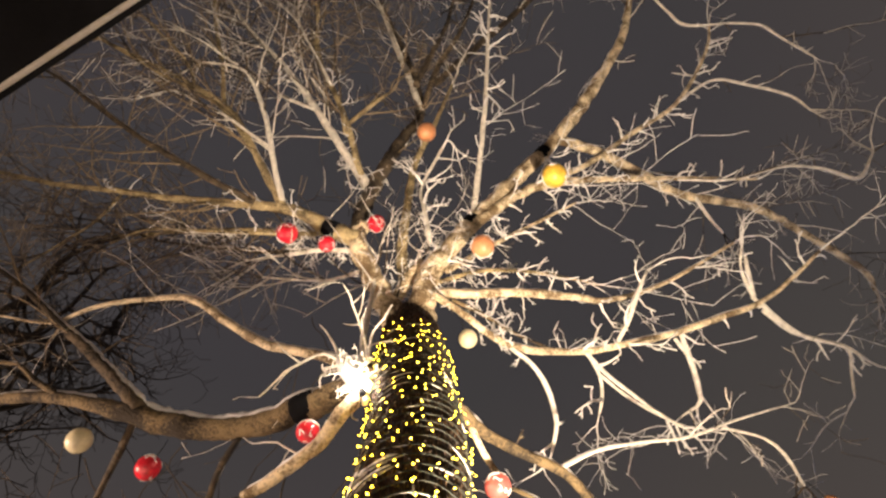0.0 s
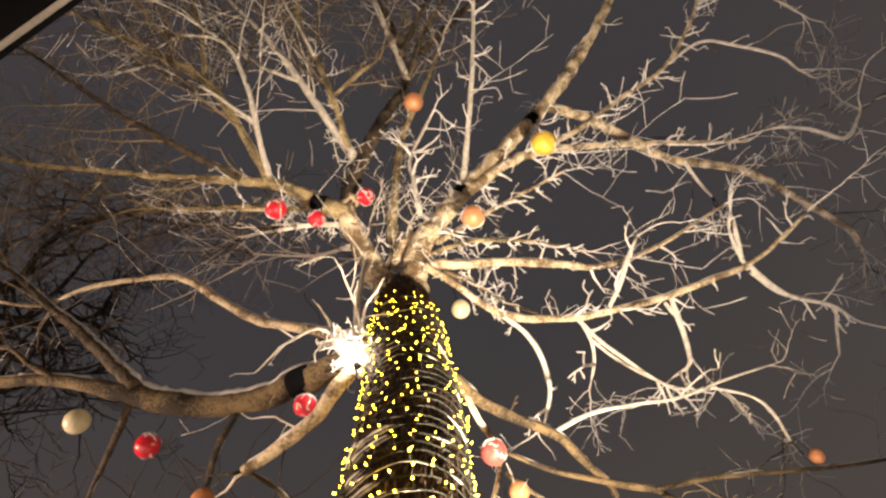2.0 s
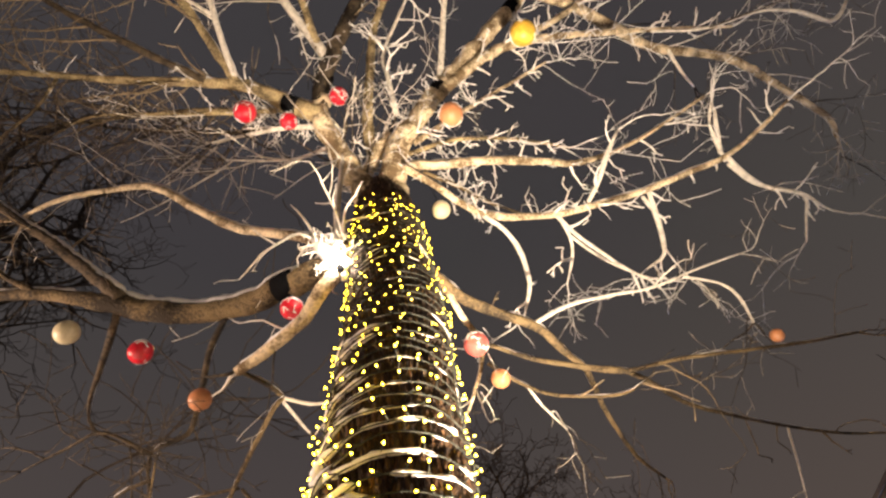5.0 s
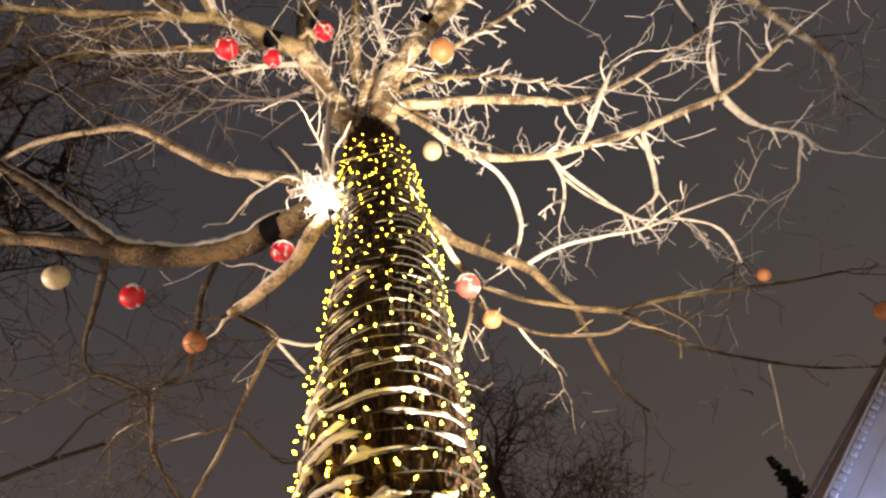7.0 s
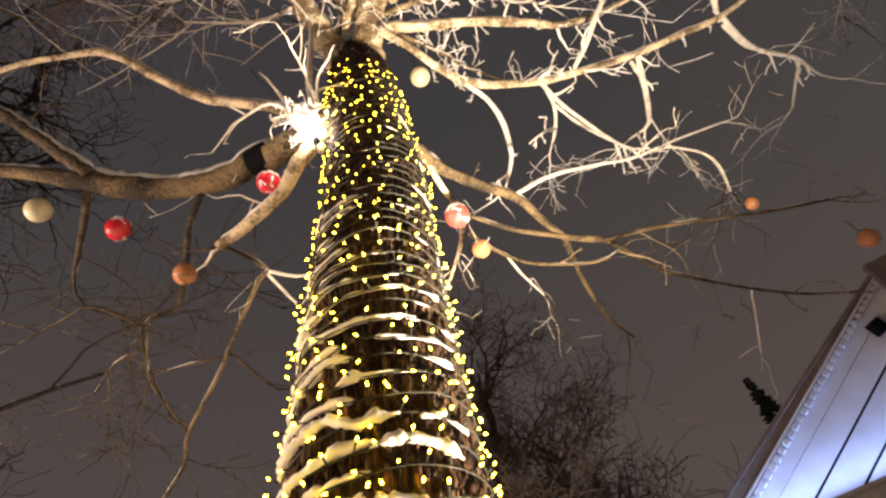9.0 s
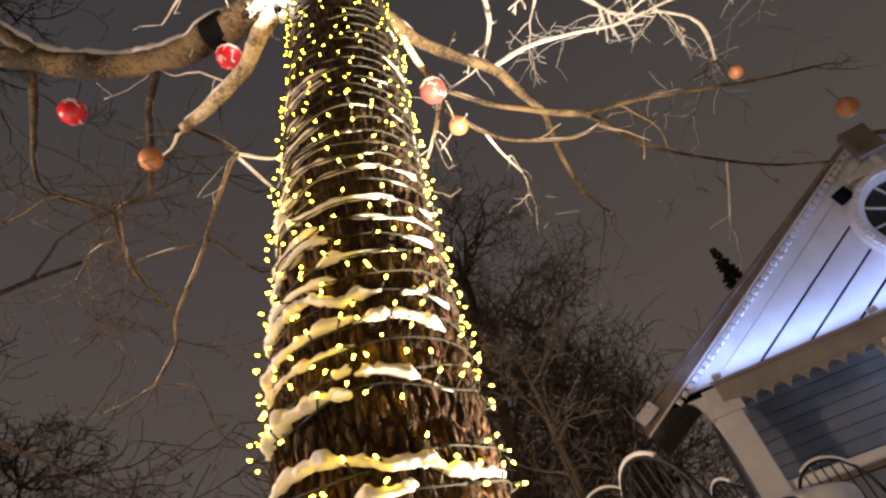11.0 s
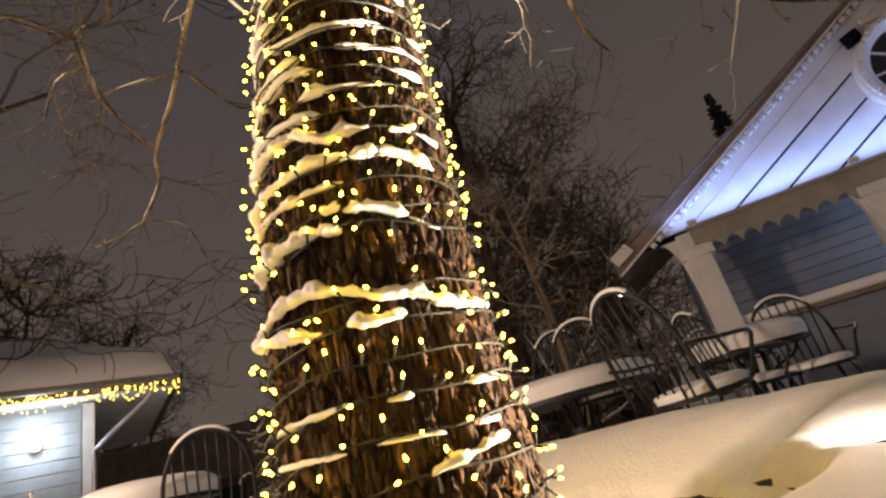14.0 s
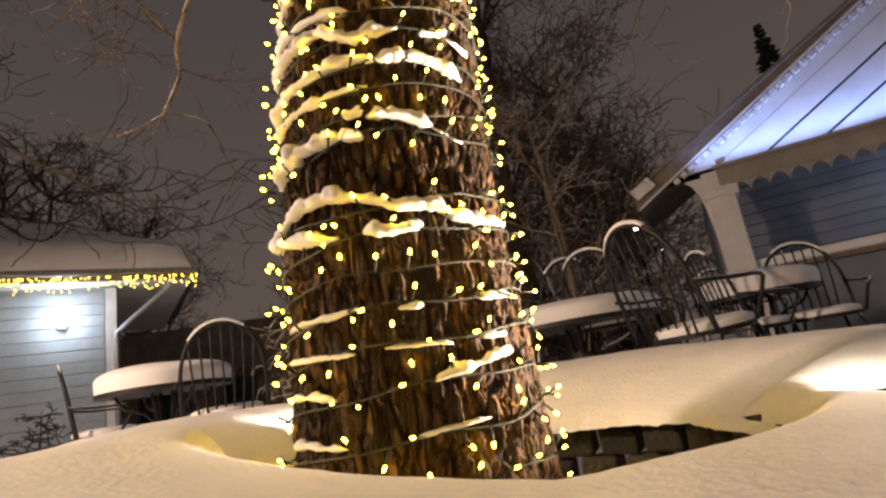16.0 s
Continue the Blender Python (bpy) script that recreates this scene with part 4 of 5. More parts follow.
snow_ledge(0.017, (-90, 1.114), (-70, 1.127), (-58, 1.120), (-38, 1.096))
snow_ledge(0.018, (-162, 1.085), (-138, 1.114), (-112, 1.123), (-88, 1.130))
snow_ledge(0.019, (-164, 1.195), (-116, 1.226), (-97, 1.180), (-74, 1.196))
snow_ledge(0.015, (-63, 1.191), (-47, 1.203))
snow_ledge(0.008, (-46, 1.196), (-28, 1.180))

# ---- baubles hung in the tree ----


def bauble(place, radius, mat, label, cord=0.25, flecks=True):
    ob = thing("bauble", label, "christmas bauble", place, group="baubles in the tree")
    bm = bmesh.new()
    bmesh.ops.create_uvsphere(bm, u_segments=28, v_segments=18, radius=radius)
    part("ball", bm, mat, ob, smooth=True)
    rng = random.Random(int(place[0] * 1000) + 99)
    if flecks:
        # painted white scrolls, laid just proud of the ball
        for _ in range(11):
            a, h = rng.uniform(0, 6.28), rng.uniform(-0.8, 0.8)
            pts = []
            for k in range(7):
                c = math.sqrt(max(0.02, 1 - h * h))
                pts.append((radius * 1.0 * c * math.cos(a), radius * 1.0 * c * math.sin(a), radius * 1.0 * h))
                a += rng.uniform(0.05, 0.22)
                h = max(-0.93, min(0.93, h + rng.gauss(0, 0.13)))
            rod("scroll", pts, radius * rng.uniform(0.03, 0.065), SNOW, ob, "white painted scroll", 6, radius * 0.12)
    bm = bmesh.new()
    bmesh.ops.create_uvsphere(bm, u_segments=20, v_segments=12, radius=radius * 1.02)
    gone = [q for q in bm.verts if q.co.z < radius * 0.80]
    bmesh.ops.delete(bm, geom=gone, context="VERTS")
    for q in bm.verts:
        q.co.z += radius * (0.04 + 0.05 * noise.noise(q.co * 30))
    part("snow_cap", bm, SNOW, ob, "small cap of snow", True)
    bm = bmesh.new()
    bmesh.ops.create_cone(bm, cap_ends=True, segments=12, radius1=radius * 0.17, radius2=radius * 0.15, depth=radius * 0.26, matrix=Matrix.Translation((0, 0, radius * 1.1)))
    part("cap", bm, METAL, ob, "small metal cap")
    rod("cord", [(0, 0, radius * 1.08), (0.004, 0, radius + cord * 0.5), (0, 0, radius + cord)], 0.003, WIRE, ob, "", 4, 0.1)


RED_LABEL = "glossy red bauble with white scrolls hung in the tree"
bauble((-0.839, 0.648, 4.750), 0.085, RED, RED_LABEL, 0.15, True)
bauble((-0.522, 0.728, 4.620), 0.066, RED, RED_LABEL, 0.16, True)
bauble((-0.136, 0.632, 4.900), 0.075, RED, RED_LABEL, 0.16, True)
bauble((0.677, 0.780, 4.440), 0.091, ORANGE, "pale orange glass bauble under a limb", 0.40, True)
bauble((1.419, 0.314, 5.020), 0.108, AMBER, "bright amber glass bauble lit from below", 0.66, True)
bauble((0.468, 1.312, 3.900), 0.066, CREAM, "plain cream bauble glowing in the light", 0.45, False)
bauble((-0.508, 1.425, 3.050), 0.062, RED, RED_LABEL, 0.16, True)
bauble((-1.455, 1.703, 3.300), 0.070, RED, RED_LABEL, 0.22, True)
bauble((-1.851, 1.555, 3.400), 0.071, CREAM, "plain cream bauble in the dark", 0.25, False)
bauble((0.449, 1.679, 2.800), 0.068, PALE_RED, "pink bauble with a white spiral", 0.16, True)
bauble((-1.098, 1.887, 3.000), 0.064, ORANGE, "dull orange bauble on a hanging branch", 0.16, False)
bauble((0.367, -0.100, 5.600), 0.090, ORANGE, "orange bauble high in the crown", 0.50, False)
bauble((0.553, 1.857, 2.700), 0.053, ORANGE, "small orange bauble on a lower limb", 0.16, False)
bauble((2.494, 2.156, 3.000), 0.045, ORANGE, "small brown bauble with a cap of snow", 0.16, False)
bauble((3.497, 2.610, 2.900), 0.074, ORANGE, "brown bauble with a cap of snow", 0.16, False)

# ---- black bands round the limbs, each with a small block ----


def strap(place, radius, along):
    ob = thing("strap", "black band round a tree limb", "strap", place, group="straps round the limbs")
    turn = Vector(along).to_track_quat("Z", "Y").to_matrix().to_4x4()
    v, f = [], []
    tube(v, f, [(0, 0, -0.062, radius * 1.02), (0, 0, -0.056, radius * 1.09), (0, 0, 0.0, radius * 1.11), (0, 0, 0.056, radius * 1.09), (0, 0, 0.062, radius * 1.02)], 20, 0.02, random.Random(2))
    part_of("band", mesh_of("band", v, f, BLACK), ob, m=turn)
    part("band_block", boxed(-0.022, 0.022, radius * 1.08, radius * 1.08 + 0.022, -0.03, 0.03, 0.004), BLACK, ob, m=turn)


strap((0.679, 0.697, 5.009), 0.074, (0.59, -0.38, 0.71))
strap((1.526, 0.150, 5.769), 0.064, (0.69, -0.46, 0.55))
strap((-0.512, 0.663, 4.935), 0.067, (-0.85, -0.32, 0.42))
strap((-0.548, 1.385, 3.248), 0.073, (-0.91, 0.38, 0.17))

# ---- the tree pit: a ring of stones ----


def build_pit():
    ring = thing("stone_ring", "ring of rough dark stone setts round the tree pit", "stone edging", (PIT[0], PIT[1], 0))
    shapes = []
    for s in range(5):
        bm = boxed(-0.064, 0.064, -0.05, 0.05, -0.058, 0.058, 0.014)
        for q in bm.verts:
            q.co += Vector([0.008 * noise.noise(q.co * 14 + Vector((s * 3, k * 5, 0))) for k in range(3)])
        me = bpy.data.meshes.new("stone")
        bm.to_mesh(me)
        bm.free()
        me.materials.append(STONE)
        shapes.append(me)
    rng = random.Random(3)
    for course in range(3):
        for k in range(27):
            a = 2 * math.pi * (k + 0.5 * course) / 27
            part_of("stone", shapes[rng.randrange(5)], ring,
                    m=pose(0.668 * math.cos(a), 0.668 * math.sin(a), -0.102 + 0.122 * course + 0.045 * min(1.0, max(0.0, (math.sin(a) + 0.35) * 1.2)), rng.uniform(-3, 3), rng.uniform(-3, 3), math.degrees(a) + 90 + rng.uniform(-4, 4)))


build_pit()


def uplight(place, turn, size=1.0):
    ob = thing("uplight", "small black garden uplight shining from a hollow in the snow", "garden light", (place[0], place[1], place[2] - 0.060), turn, "uplights under the tree")
    ob.scale = (size, size, size)
    bm = bmesh.new()
    bmesh.ops.create_cone(bm, cap_ends=True, segments=20, radius1=0.035, radius2=0.055, depth=0.07, matrix=Matrix.Translation((0, 0, -0.005)))
    part("housing", bm, BLACK, ob, "black metal housing", True)
    bm = bmesh.new()
    bmesh.ops.create_cone(bm, cap_ends=True, segments=20, radius1=0.048, radius2=0.046, depth=0.006, matrix=Matrix.Translation((0, 0, 0.034)))
    part("lens", bm, UP_GLASS, ob, "glowing lens")
    rod("stake", [(0, 0, -0.04), (0, 0, -0.16), (0, 0, -0.28)], 0.008, BLACK, ob)


uplight(UP_RIGHT, 0)
uplight(UP_BACK, 0)
uplight((FORK[0] + 0.01, FORK[1] + 0.075, FORK[2] + 0.09), 0, 0.45)

# ---- the gabled pavilion ----


def build_pavilion():
    h = thing("pavilion", "white wooden pavilion with a lit gable and scalloped trim", "house", (3.5, 6.2, 0), -25)
    mid, base, rise = 2.95, 2.40, 0.60
    low = lambda s: 2.25 + rise * (s + 1.05)
    top = lambda s: 2.365 + 0.545 * (s + 1.05)
    # gable: dark backing, then diagonal boards that follow each side of the roof
    part("gable_backing", prism([(-0.7, base - 0.05), (6.6, base - 0.05), (mid, low(mid) - 0.30)], 0.045, 0.12), BLACK, h, "dark backing behind the boards")
    edges = [-0.62, -0.085, 0.44, 1.03, 1.57, 2.12, 2.62, 2.95]
    for i in range(len(edges) - 1):
        a, b = edges[i] + (0.014 if i < 2 else 0.055), edges[i + 1]
        za, zb = base + rise * (mid - a), base + rise * (mid - b)
        part("gable_board", prism([(a, base), (b, base), (mid - 0.004, zb), (mid - 0.004, za)], 0.0, 0.04), GABLE_PAINT, h)
        part("gable_board", prism([(2 * mid - b, base), (2 * mid - a, base), (mid + 0.004, za), (mid + 0.004, zb)], 0.0, 0.04), GABLE_PAINT, h)
    # barge boards, dentils and roof
    for sign in (1, -1):
        fx = lambda s: s if sign > 0 else 2 * mid - s
        barge = part("barge_board", prism([(fx(-1.05), top(-1.05) - 0.05), (fx(mid), top(mid) - 0.05), (fx(mid), low(mid) - 0.185), (fx(-1.05), low(-1.05) - 0.17)], -0.07, -0.02), BROWN_WOOD, h, "weathered barge board")
        part("moulding", prism([(fx(-1.02), low(-1.02) - 0.145), (fx(mid), low(mid) - 0.155), (fx(mid), low(mid) - 0.185), (fx(-1.02), low(-1.02) - 0.175)], -0.085, -0.07), WHITE_PAINT, barge)
        part("barge_end", prism([(fx(-1.08), top(-1.08) + 0.0), (fx(-0.84), top(-0.84) + 0.0), (fx(-0.76), top(-0.84) - 0.13), (fx(-1.0), top(-1.08) - 0.13)], -0.13, -0.015), WHITE_PAINT, h, "whitewashed barge end")
        part("roof_slope", prism([(fx(-1.06), top(-1.06) + 0.0), (fx(mid), top(mid) + 0.0), (fx(mid), top(mid) - 0.05), (fx(-1.06), top(-1.06) - 0.05)], -0.11, 2.4), BROWN_WOOD, h, "boarded roof slope")
        part("roof_snow", prism([(fx(-0.9), top(-0.9) + 0.005), (fx(-0.8), top(-0.8) + 0.10), (fx(mid), top(mid) + 0.13), (fx(mid), top(mid) + 0.005)], 0.35, 2.35), SNOW, h, "layer of snow")
        for k in range(36):
            s = -0.52 + k * 0.095
            z = low(s) - 0.225
            part_of("dentil", DENTIL[0], h, m=pose(fx(s), 0, z, 0, -31 * sign, 0))
    part("collar_beam", boxed(mid - 0.42, mid + 0.42, -0.10, -0.045, top(mid) - 0.62, top(mid) - 0.54, 0.01), WHITE_PAINT, h, "white collar beam")
    part("king_post", boxed(mid - 0.04, mid + 0.04, -0.105, -0.05, top(mid) - 0.54, top(mid) - 0.2, 0.01), WHITE_PAINT, h)
    part("apex_block", boxed(mid - 0.16, mid + 0.16, -0.21, -0.09, top(mid) - 0.42, top(mid) + 0.0, 0.01), BROWN_WOOD, h)
    # round window with a dentilled frame
    win = part("window", ring_mesh(0.50, 0.66, -0.09, 0.03, 48), WHITE_PAINT, h, "round white window frame", m=pose(mid - 0.08, 0, 3.28))
    bm = bmesh.new()
    bmesh.ops.create_cone(bm, cap_ends=True, segments=40, radius1=0.50, radius2=0.50, depth=0.01, matrix=pose(0, -0.02, 0, 90, 0, 0))
    part("pane", bm, GLASS_DARK, win, "dark glass pane")
    for k in range(5):
        part("glazing_bar", boxed(-0.5, 0.5, -0.05, -0.026, -0.010, 0.010, 0.003), WHITE_PAINT, win, m=pose(0, 0, 0, 0, 36 * k, 0))
    for k in range(44):
        a = 2 * math.pi * k / 44
        part_of("dentil", DENTIL[0], win, m=pose(0.60 * math.cos(a), -0.075, 0.60 * math.sin(a), 0, -math.degrees(a), 0))
    part("sill", boxed(-0.42, 0.42, -0.12, 0.0, -0.74, -0.67, 0.01), WHITE_PAINT, win)
    # beam with its scalloped valance
    beam = part("beam", boxed(-0.09, 6.25, -0.13, 0.14, 2.135, 2.385, 0.012), BEAM_PAINT, h, "painted beam over the porch")
    part("beam_moulding", boxed(-0.12, 6.3, -0.165, -0.131, 2.335, 2.38, 0.006), BEAM_PAINT, beam)
    pts = [(k * 0.012 - 0.1, -0.012 - 0.115 * (1 - abs(math.sin(math.pi * k / 16)) ** 0.7)) for k in range(17)]
    bm = prism([(-0.1, 0.02)] + pts + [(pts[-1][0], 0.02)], -0.02, 0.0)
    me = bpy.data.meshes.new("scallop")
    bm.to_mesh(me)
    bm.free()
    me.materials.append(BEAM_PAINT)
    for k in range(30):
        part_of("scallop", me, beam, m=pose(0.12 + 0.197 * k, -0.10, 2.135))
    # columns with curved brackets
    for s in (-0.26, 1.65, 3.95, 5.90):
        col = part("column", boxed(s, s + 0.30, -0.12, 0.12, 0.0, 2.131 if s > 0 else 2.33, 0.012), WHITE_PAINT, h, "white square column")
        part("capital", boxed(s - 0.03, s + 0.35, -0.145, 0.145, 2.0, 2.12, 0.01), WHITE_PAINT, col)
        arc = [(s - 0.19 + 0.19 * math.sin(math.radians(10 * k)), 2.30 - 0.85 * (1 - math.cos(math.radians(10 * k)))) for k in range(10)]
        part("bracket", prism([(s, 2.30)] + arc + [(s, 1.42)], -0.05, 0.05), WHITE_PAINT, col, "curved timber bracket")
    # porch: back wall of lapped boards, side wall, low parapet with snow
    part("back_wall", boxed(-0.25, 6.15, 1.15, 1.30, 0.0, 2.6, 0.0), BLUE_PAINT, h, "blue-grey boarded wall")
    for k in range(17):
        part("plank", boxed(-0.22, 6.12, 1.118, 1.146, 0.0, 0.142, 0.004, pose(0, 0, 0.15 * k, 0, 0, 0)), BLUE_PAINT, h, m=pose(0, 0, 0, 0, 0, 0))
    part("porch_ceiling", boxed(-0.09, 6.2, 0.15, 1.11, 2.345, 2.385, 0.0), BLUE_PAINT, h)
    part("side_wall", boxed(-0.25, -0.1, 1.31, 3.8, 0.0, 2.5, 0.0), BLUE_PAINT, h)
    rail = part("parapet", boxed(-0.05, 5.9, 0.02, 0.10, 0.0, 1.04, 0.006), BLUE_PAINT, h, "boarded porch parapet")
    part("handrail", boxed(-0.055, 5.9, -0.03, 0.13, 1.045, 1.10, 0.01), BROWN_WOOD, rail)
    bm = boxed(-0.05, 5.88, -0.04, 0.14, 1.103, 1.21, 0.03)
    part("rail_snow", bm, SNOW, rail, "snow lying on the rail", True)
    # floodlights on the beam
    for s in (-0.02, 1.72):
        fl = part("floodlight", boxed(s - 0.05, s + 0.05, -0.24, -0.166, 2.385, 2.435, 0.01), WHITE_PAINT, h, "small white floodlight")
    part("speaker", boxed(-0.075, 0.075, -0.13, 0.0, -0.085, 0.085, 0.01), BLACK, h, "black loudspeaker box", m=pose(2.36, -0.02, 3.83, 12, -20, 15))


def ring_mesh(r0, r1, y0, y1, n):
    bm = bmesh.new()
    rows = []
    for r, y in ((r0, y1), (r0, y0), ((r0 + r1) / 2, y0 - 0.03), (r1, y0), (r1, y1)):
        rows.append([bm.verts.new((r * math.cos(2 * math.pi * k / n), y, r * math.sin(2 * math.pi * k / n))) for k in range(n)])
    for a, b in zip(rows, rows[1:]):
        for k in range(n):
            bm.faces.new((a[k], b[k], b[(k + 1) % n], a[(k + 1) % n]))
    bmesh.ops.recalc_face_normals(bm, faces=bm.faces)
    return bm


bm_d = boxed(-0.033, 0.033, -0.07, -0.004, -0.033, 0.033, 0.006)
DENTIL = [bpy.data.meshes.new("dentil")]
bm_d.to_mesh(DENTIL[0])
bm_d.free()
DENTIL[0].materials.append(WHITE_PAINT)
build_pavilion()
PAV = pose(3.5, 6.2, 0, 0, 0, -25)
flood = lamp("gable_strip", "AREA", PAV @ Vector((2.95, -0.22, 2.43)), PAV @ Vector((2.95, -0.02, 3.9)), 48, (0.30, 0.46, 1.0), 6.4)
flood.data.shape, flood.data.size_y = "RECTANGLE", 0.06
# Added bluish fill hidden under the porch ceiling, to brighten the back wall.
lamp("porch_wall_fill", "POINT", PAV @ Vector((3.4, 0.55, 2.15)), PAV @ Vector((3.4, 1, 1)), 55, (0.62, 0.75, 1.0), 0.08)

# ---- the hut with a snowy roof and icicle lights ----


def build_hut():
    h = thing("hut", "grey-blue wooden hut under a thick snowy roof with icicle lights", "house", (-3.42, 7.32, 0.06), 32.7)
    part("wall", boxed(-6.5, -0.95, 0.55, 0.70, 0.0, 2.35, 0.0), HUT_PAINT, h, "grey-blue boarded wall")
    for k in range(15):
        part("plank", boxed(-6.5, -1.08, 0.522, 0.548, 0.0, 0.145, 0.004), HUT_PAINT, h, m=pose(0, 0, 0.152 * k))
    part("side_wall", boxed(-1.10, -0.95, 0.71, 4.0, 0.0, 2.35, 0.0), HUT_PAINT, h)
    part("corner_board", boxed(-1.06, -0.93, 0.50, 0.545, 0.0, 2.33, 0.006), WHITE_PAINT, h, "white corner board")
    part("soffit", boxed(-7.0, -0.02, 0.02, 4.6, 2.36, 2.40, 0.0), WHITE_PAINT, h)
    part("fascia", boxed(-7.0, 0.0, -0.03, 0.015, 2.31, 2.45, 0.006), BROWN_WOOD, h)
    gut = part("gutter", boxed(-7.0, 0.03, -0.13, -0.035, 2.36, 2.44, 0.02), METAL, h, "grey metal gutter")
    rod("downpipe", [(-0.25, -0.06, 2.36), (-0.35, 0.1, 2.2), (-0.88, 0.46, 1.75), (-0.93, 0.48, 1.55), (-0.93, 0.48, 0.2)], 0.035, METAL, h, "grey downpipe", 8, 0.08)
    # hipped roof and the soft snow on it
    for nm, lift, fat, mat, lb in (("roof", 0.0, 0.0, BROWN_WOOD, "hipped roof"), ("roof_snow", 0.03, 0.29, SNOW, "thick smooth layer of snow")):
        v, f, nx, ny = [], [], 50, 26
        for j in range(ny + 1):
            for i in range(nx + 1):
                x, y = -7.0 + 7.06 * i / nx, -0.10 + 4.7 * j / ny
                e = min(y + 0.10, 4.6 - y, 0.06 - x)
                z = 2.44 + lift + 0.50 * min(e, 2.3) + fat * min(1.0, (max(e, 0) / 0.25)) ** 0.5 * (1 + 0.15 * noise.noise((x, y, 1)))
                v.append((x, y, z))
        for j in range(ny):
            for i in range(nx):
                a = j * (nx + 1) + i
                f.append((a, a + 1, a + nx + 2, a + nx + 1))
        rim = list(range(nx + 1)) + [j * (nx + 1) + nx for j in range(1, ny + 1)]
        low = len(v)
        v.extend((v[k][0], v[k][1], v[k][2] - 0.07) for k in rim)
        f.extend((rim[k], low + k, low + k + 1, rim[k + 1]) for k in range(len(rim) - 1))
        part_of(nm, mesh_of(nm, v, f, mat), h, lb)
    # wall lamp
    wl_ = part("wall_lamp", boxed(-0.05, 0.05, -0.03, 0.0, -0.06, 0.06, 0.01), METAL, h, "white wall lamp", m=pose(-1.54, 0.52, 1.86))
    bm = bmesh.new()
    bmesh.ops.create_uvsphere(bm, u_segments=16, v_segments=10, radius=0.065, matrix=Matrix.Translation((0, -0.12, 0.02)))
    part("globe", bm, LAMP_GLASS, wl_, "glowing glass globe", True)
    rod("arm", [(0, -0.02, -0.02), (0, -0.07, -0.06), (0, -0.12, -0.05)], 0.010, METAL, wl_)
    ic = thing("icicle_lights", "warm icicle lights hanging along the hut's eave", "fairy lights", (-3.42, 7.32, 0.06), 32.7)
    rng = random.Random(8)
    v, f = [], []
    tube(v, f, [(-6.9 + 0.1 * k, -0.15, 2.36 + 0.01 * math.sin(k), 0.004) for k in range(70)], 4)
    part_of("cable", mesh_of("cable", v, f, WIRE), ic)
    v, f = [], []
    for k in range(430):
        x, z = rng.uniform(-5.2, 0.0), 2.33 - rng.random() ** 1.4 * (0.10 + 0.09 * abs(math.sin(k)))
        y = -0.15 + rng.gauss(0, 0.012)
        tube(v, f, [(x, y, z + 0.010, 0.003), (x, y, z + 0.005, 0.0078), (x, y, z - 0.007, 0.0078), (x, y, z - 0.011, 0.003)], 5)
    tagged(part_of("bulbs", mesh_of("bulbs", v, f, BULB_FAR), ic, "glowing warm bulbs"), kind="stuff")


build_hut()
HUT = pose(-3.42, 7.32, 0.06, 0, 0, 32.7)
lamp("hut_lamp", "POINT", HUT @ Vector((-1.54, 0.30, 1.90)), HUT @ Vector((-1.54, 1, 1.9)), 24, (0.72, 0.86, 1.0), 0.06)

# ---- garden furniture under snow ----


def lumpy(verts_fn, n_r, n_a, mat):
    v, f = [], []
    for j in range(n_r + 1):
        for k in range(n_a):
            v.append(verts_fn(j / n_r, 2 * math.pi * k / n_a))
    for j in range(n_r):
        for k in range(n_a):
            f.append((j * n_a + k, j * n_a + (k + 1) % n_a, (j + 1) * n_a + (k + 1) % n_a, (j + 1) * n_a + k))
    return mesh_of("snow", v, f, mat)


def snow_pad(rx, ry, high, seed):
    def at(s, a):
        if s < 0.25:
            k, z = 0.985 + 0.06 * s, high * 1.6 * s
        else:
            q = (s - 0.25) / 0.75
            k, z = 1.0 * math.cos(q * math.pi / 2) ** 0.55, high * (0.4 + 0.6 * math.sin(q * math.pi / 2) ** 0.8)
        wob = 1 + 0.03 * noise.noise((math.cos(a) * 1.5, math.sin(a) * 1.5, seed))
        return (rx * k * wob * math.cos(a), ry * k * wob * math.sin(a), z * (1 + 0.12 * noise.noise((math.cos(a) * k, math.sin(a) * k, seed + 3))))
    return lumpy(at, 14, 40, SNOW)


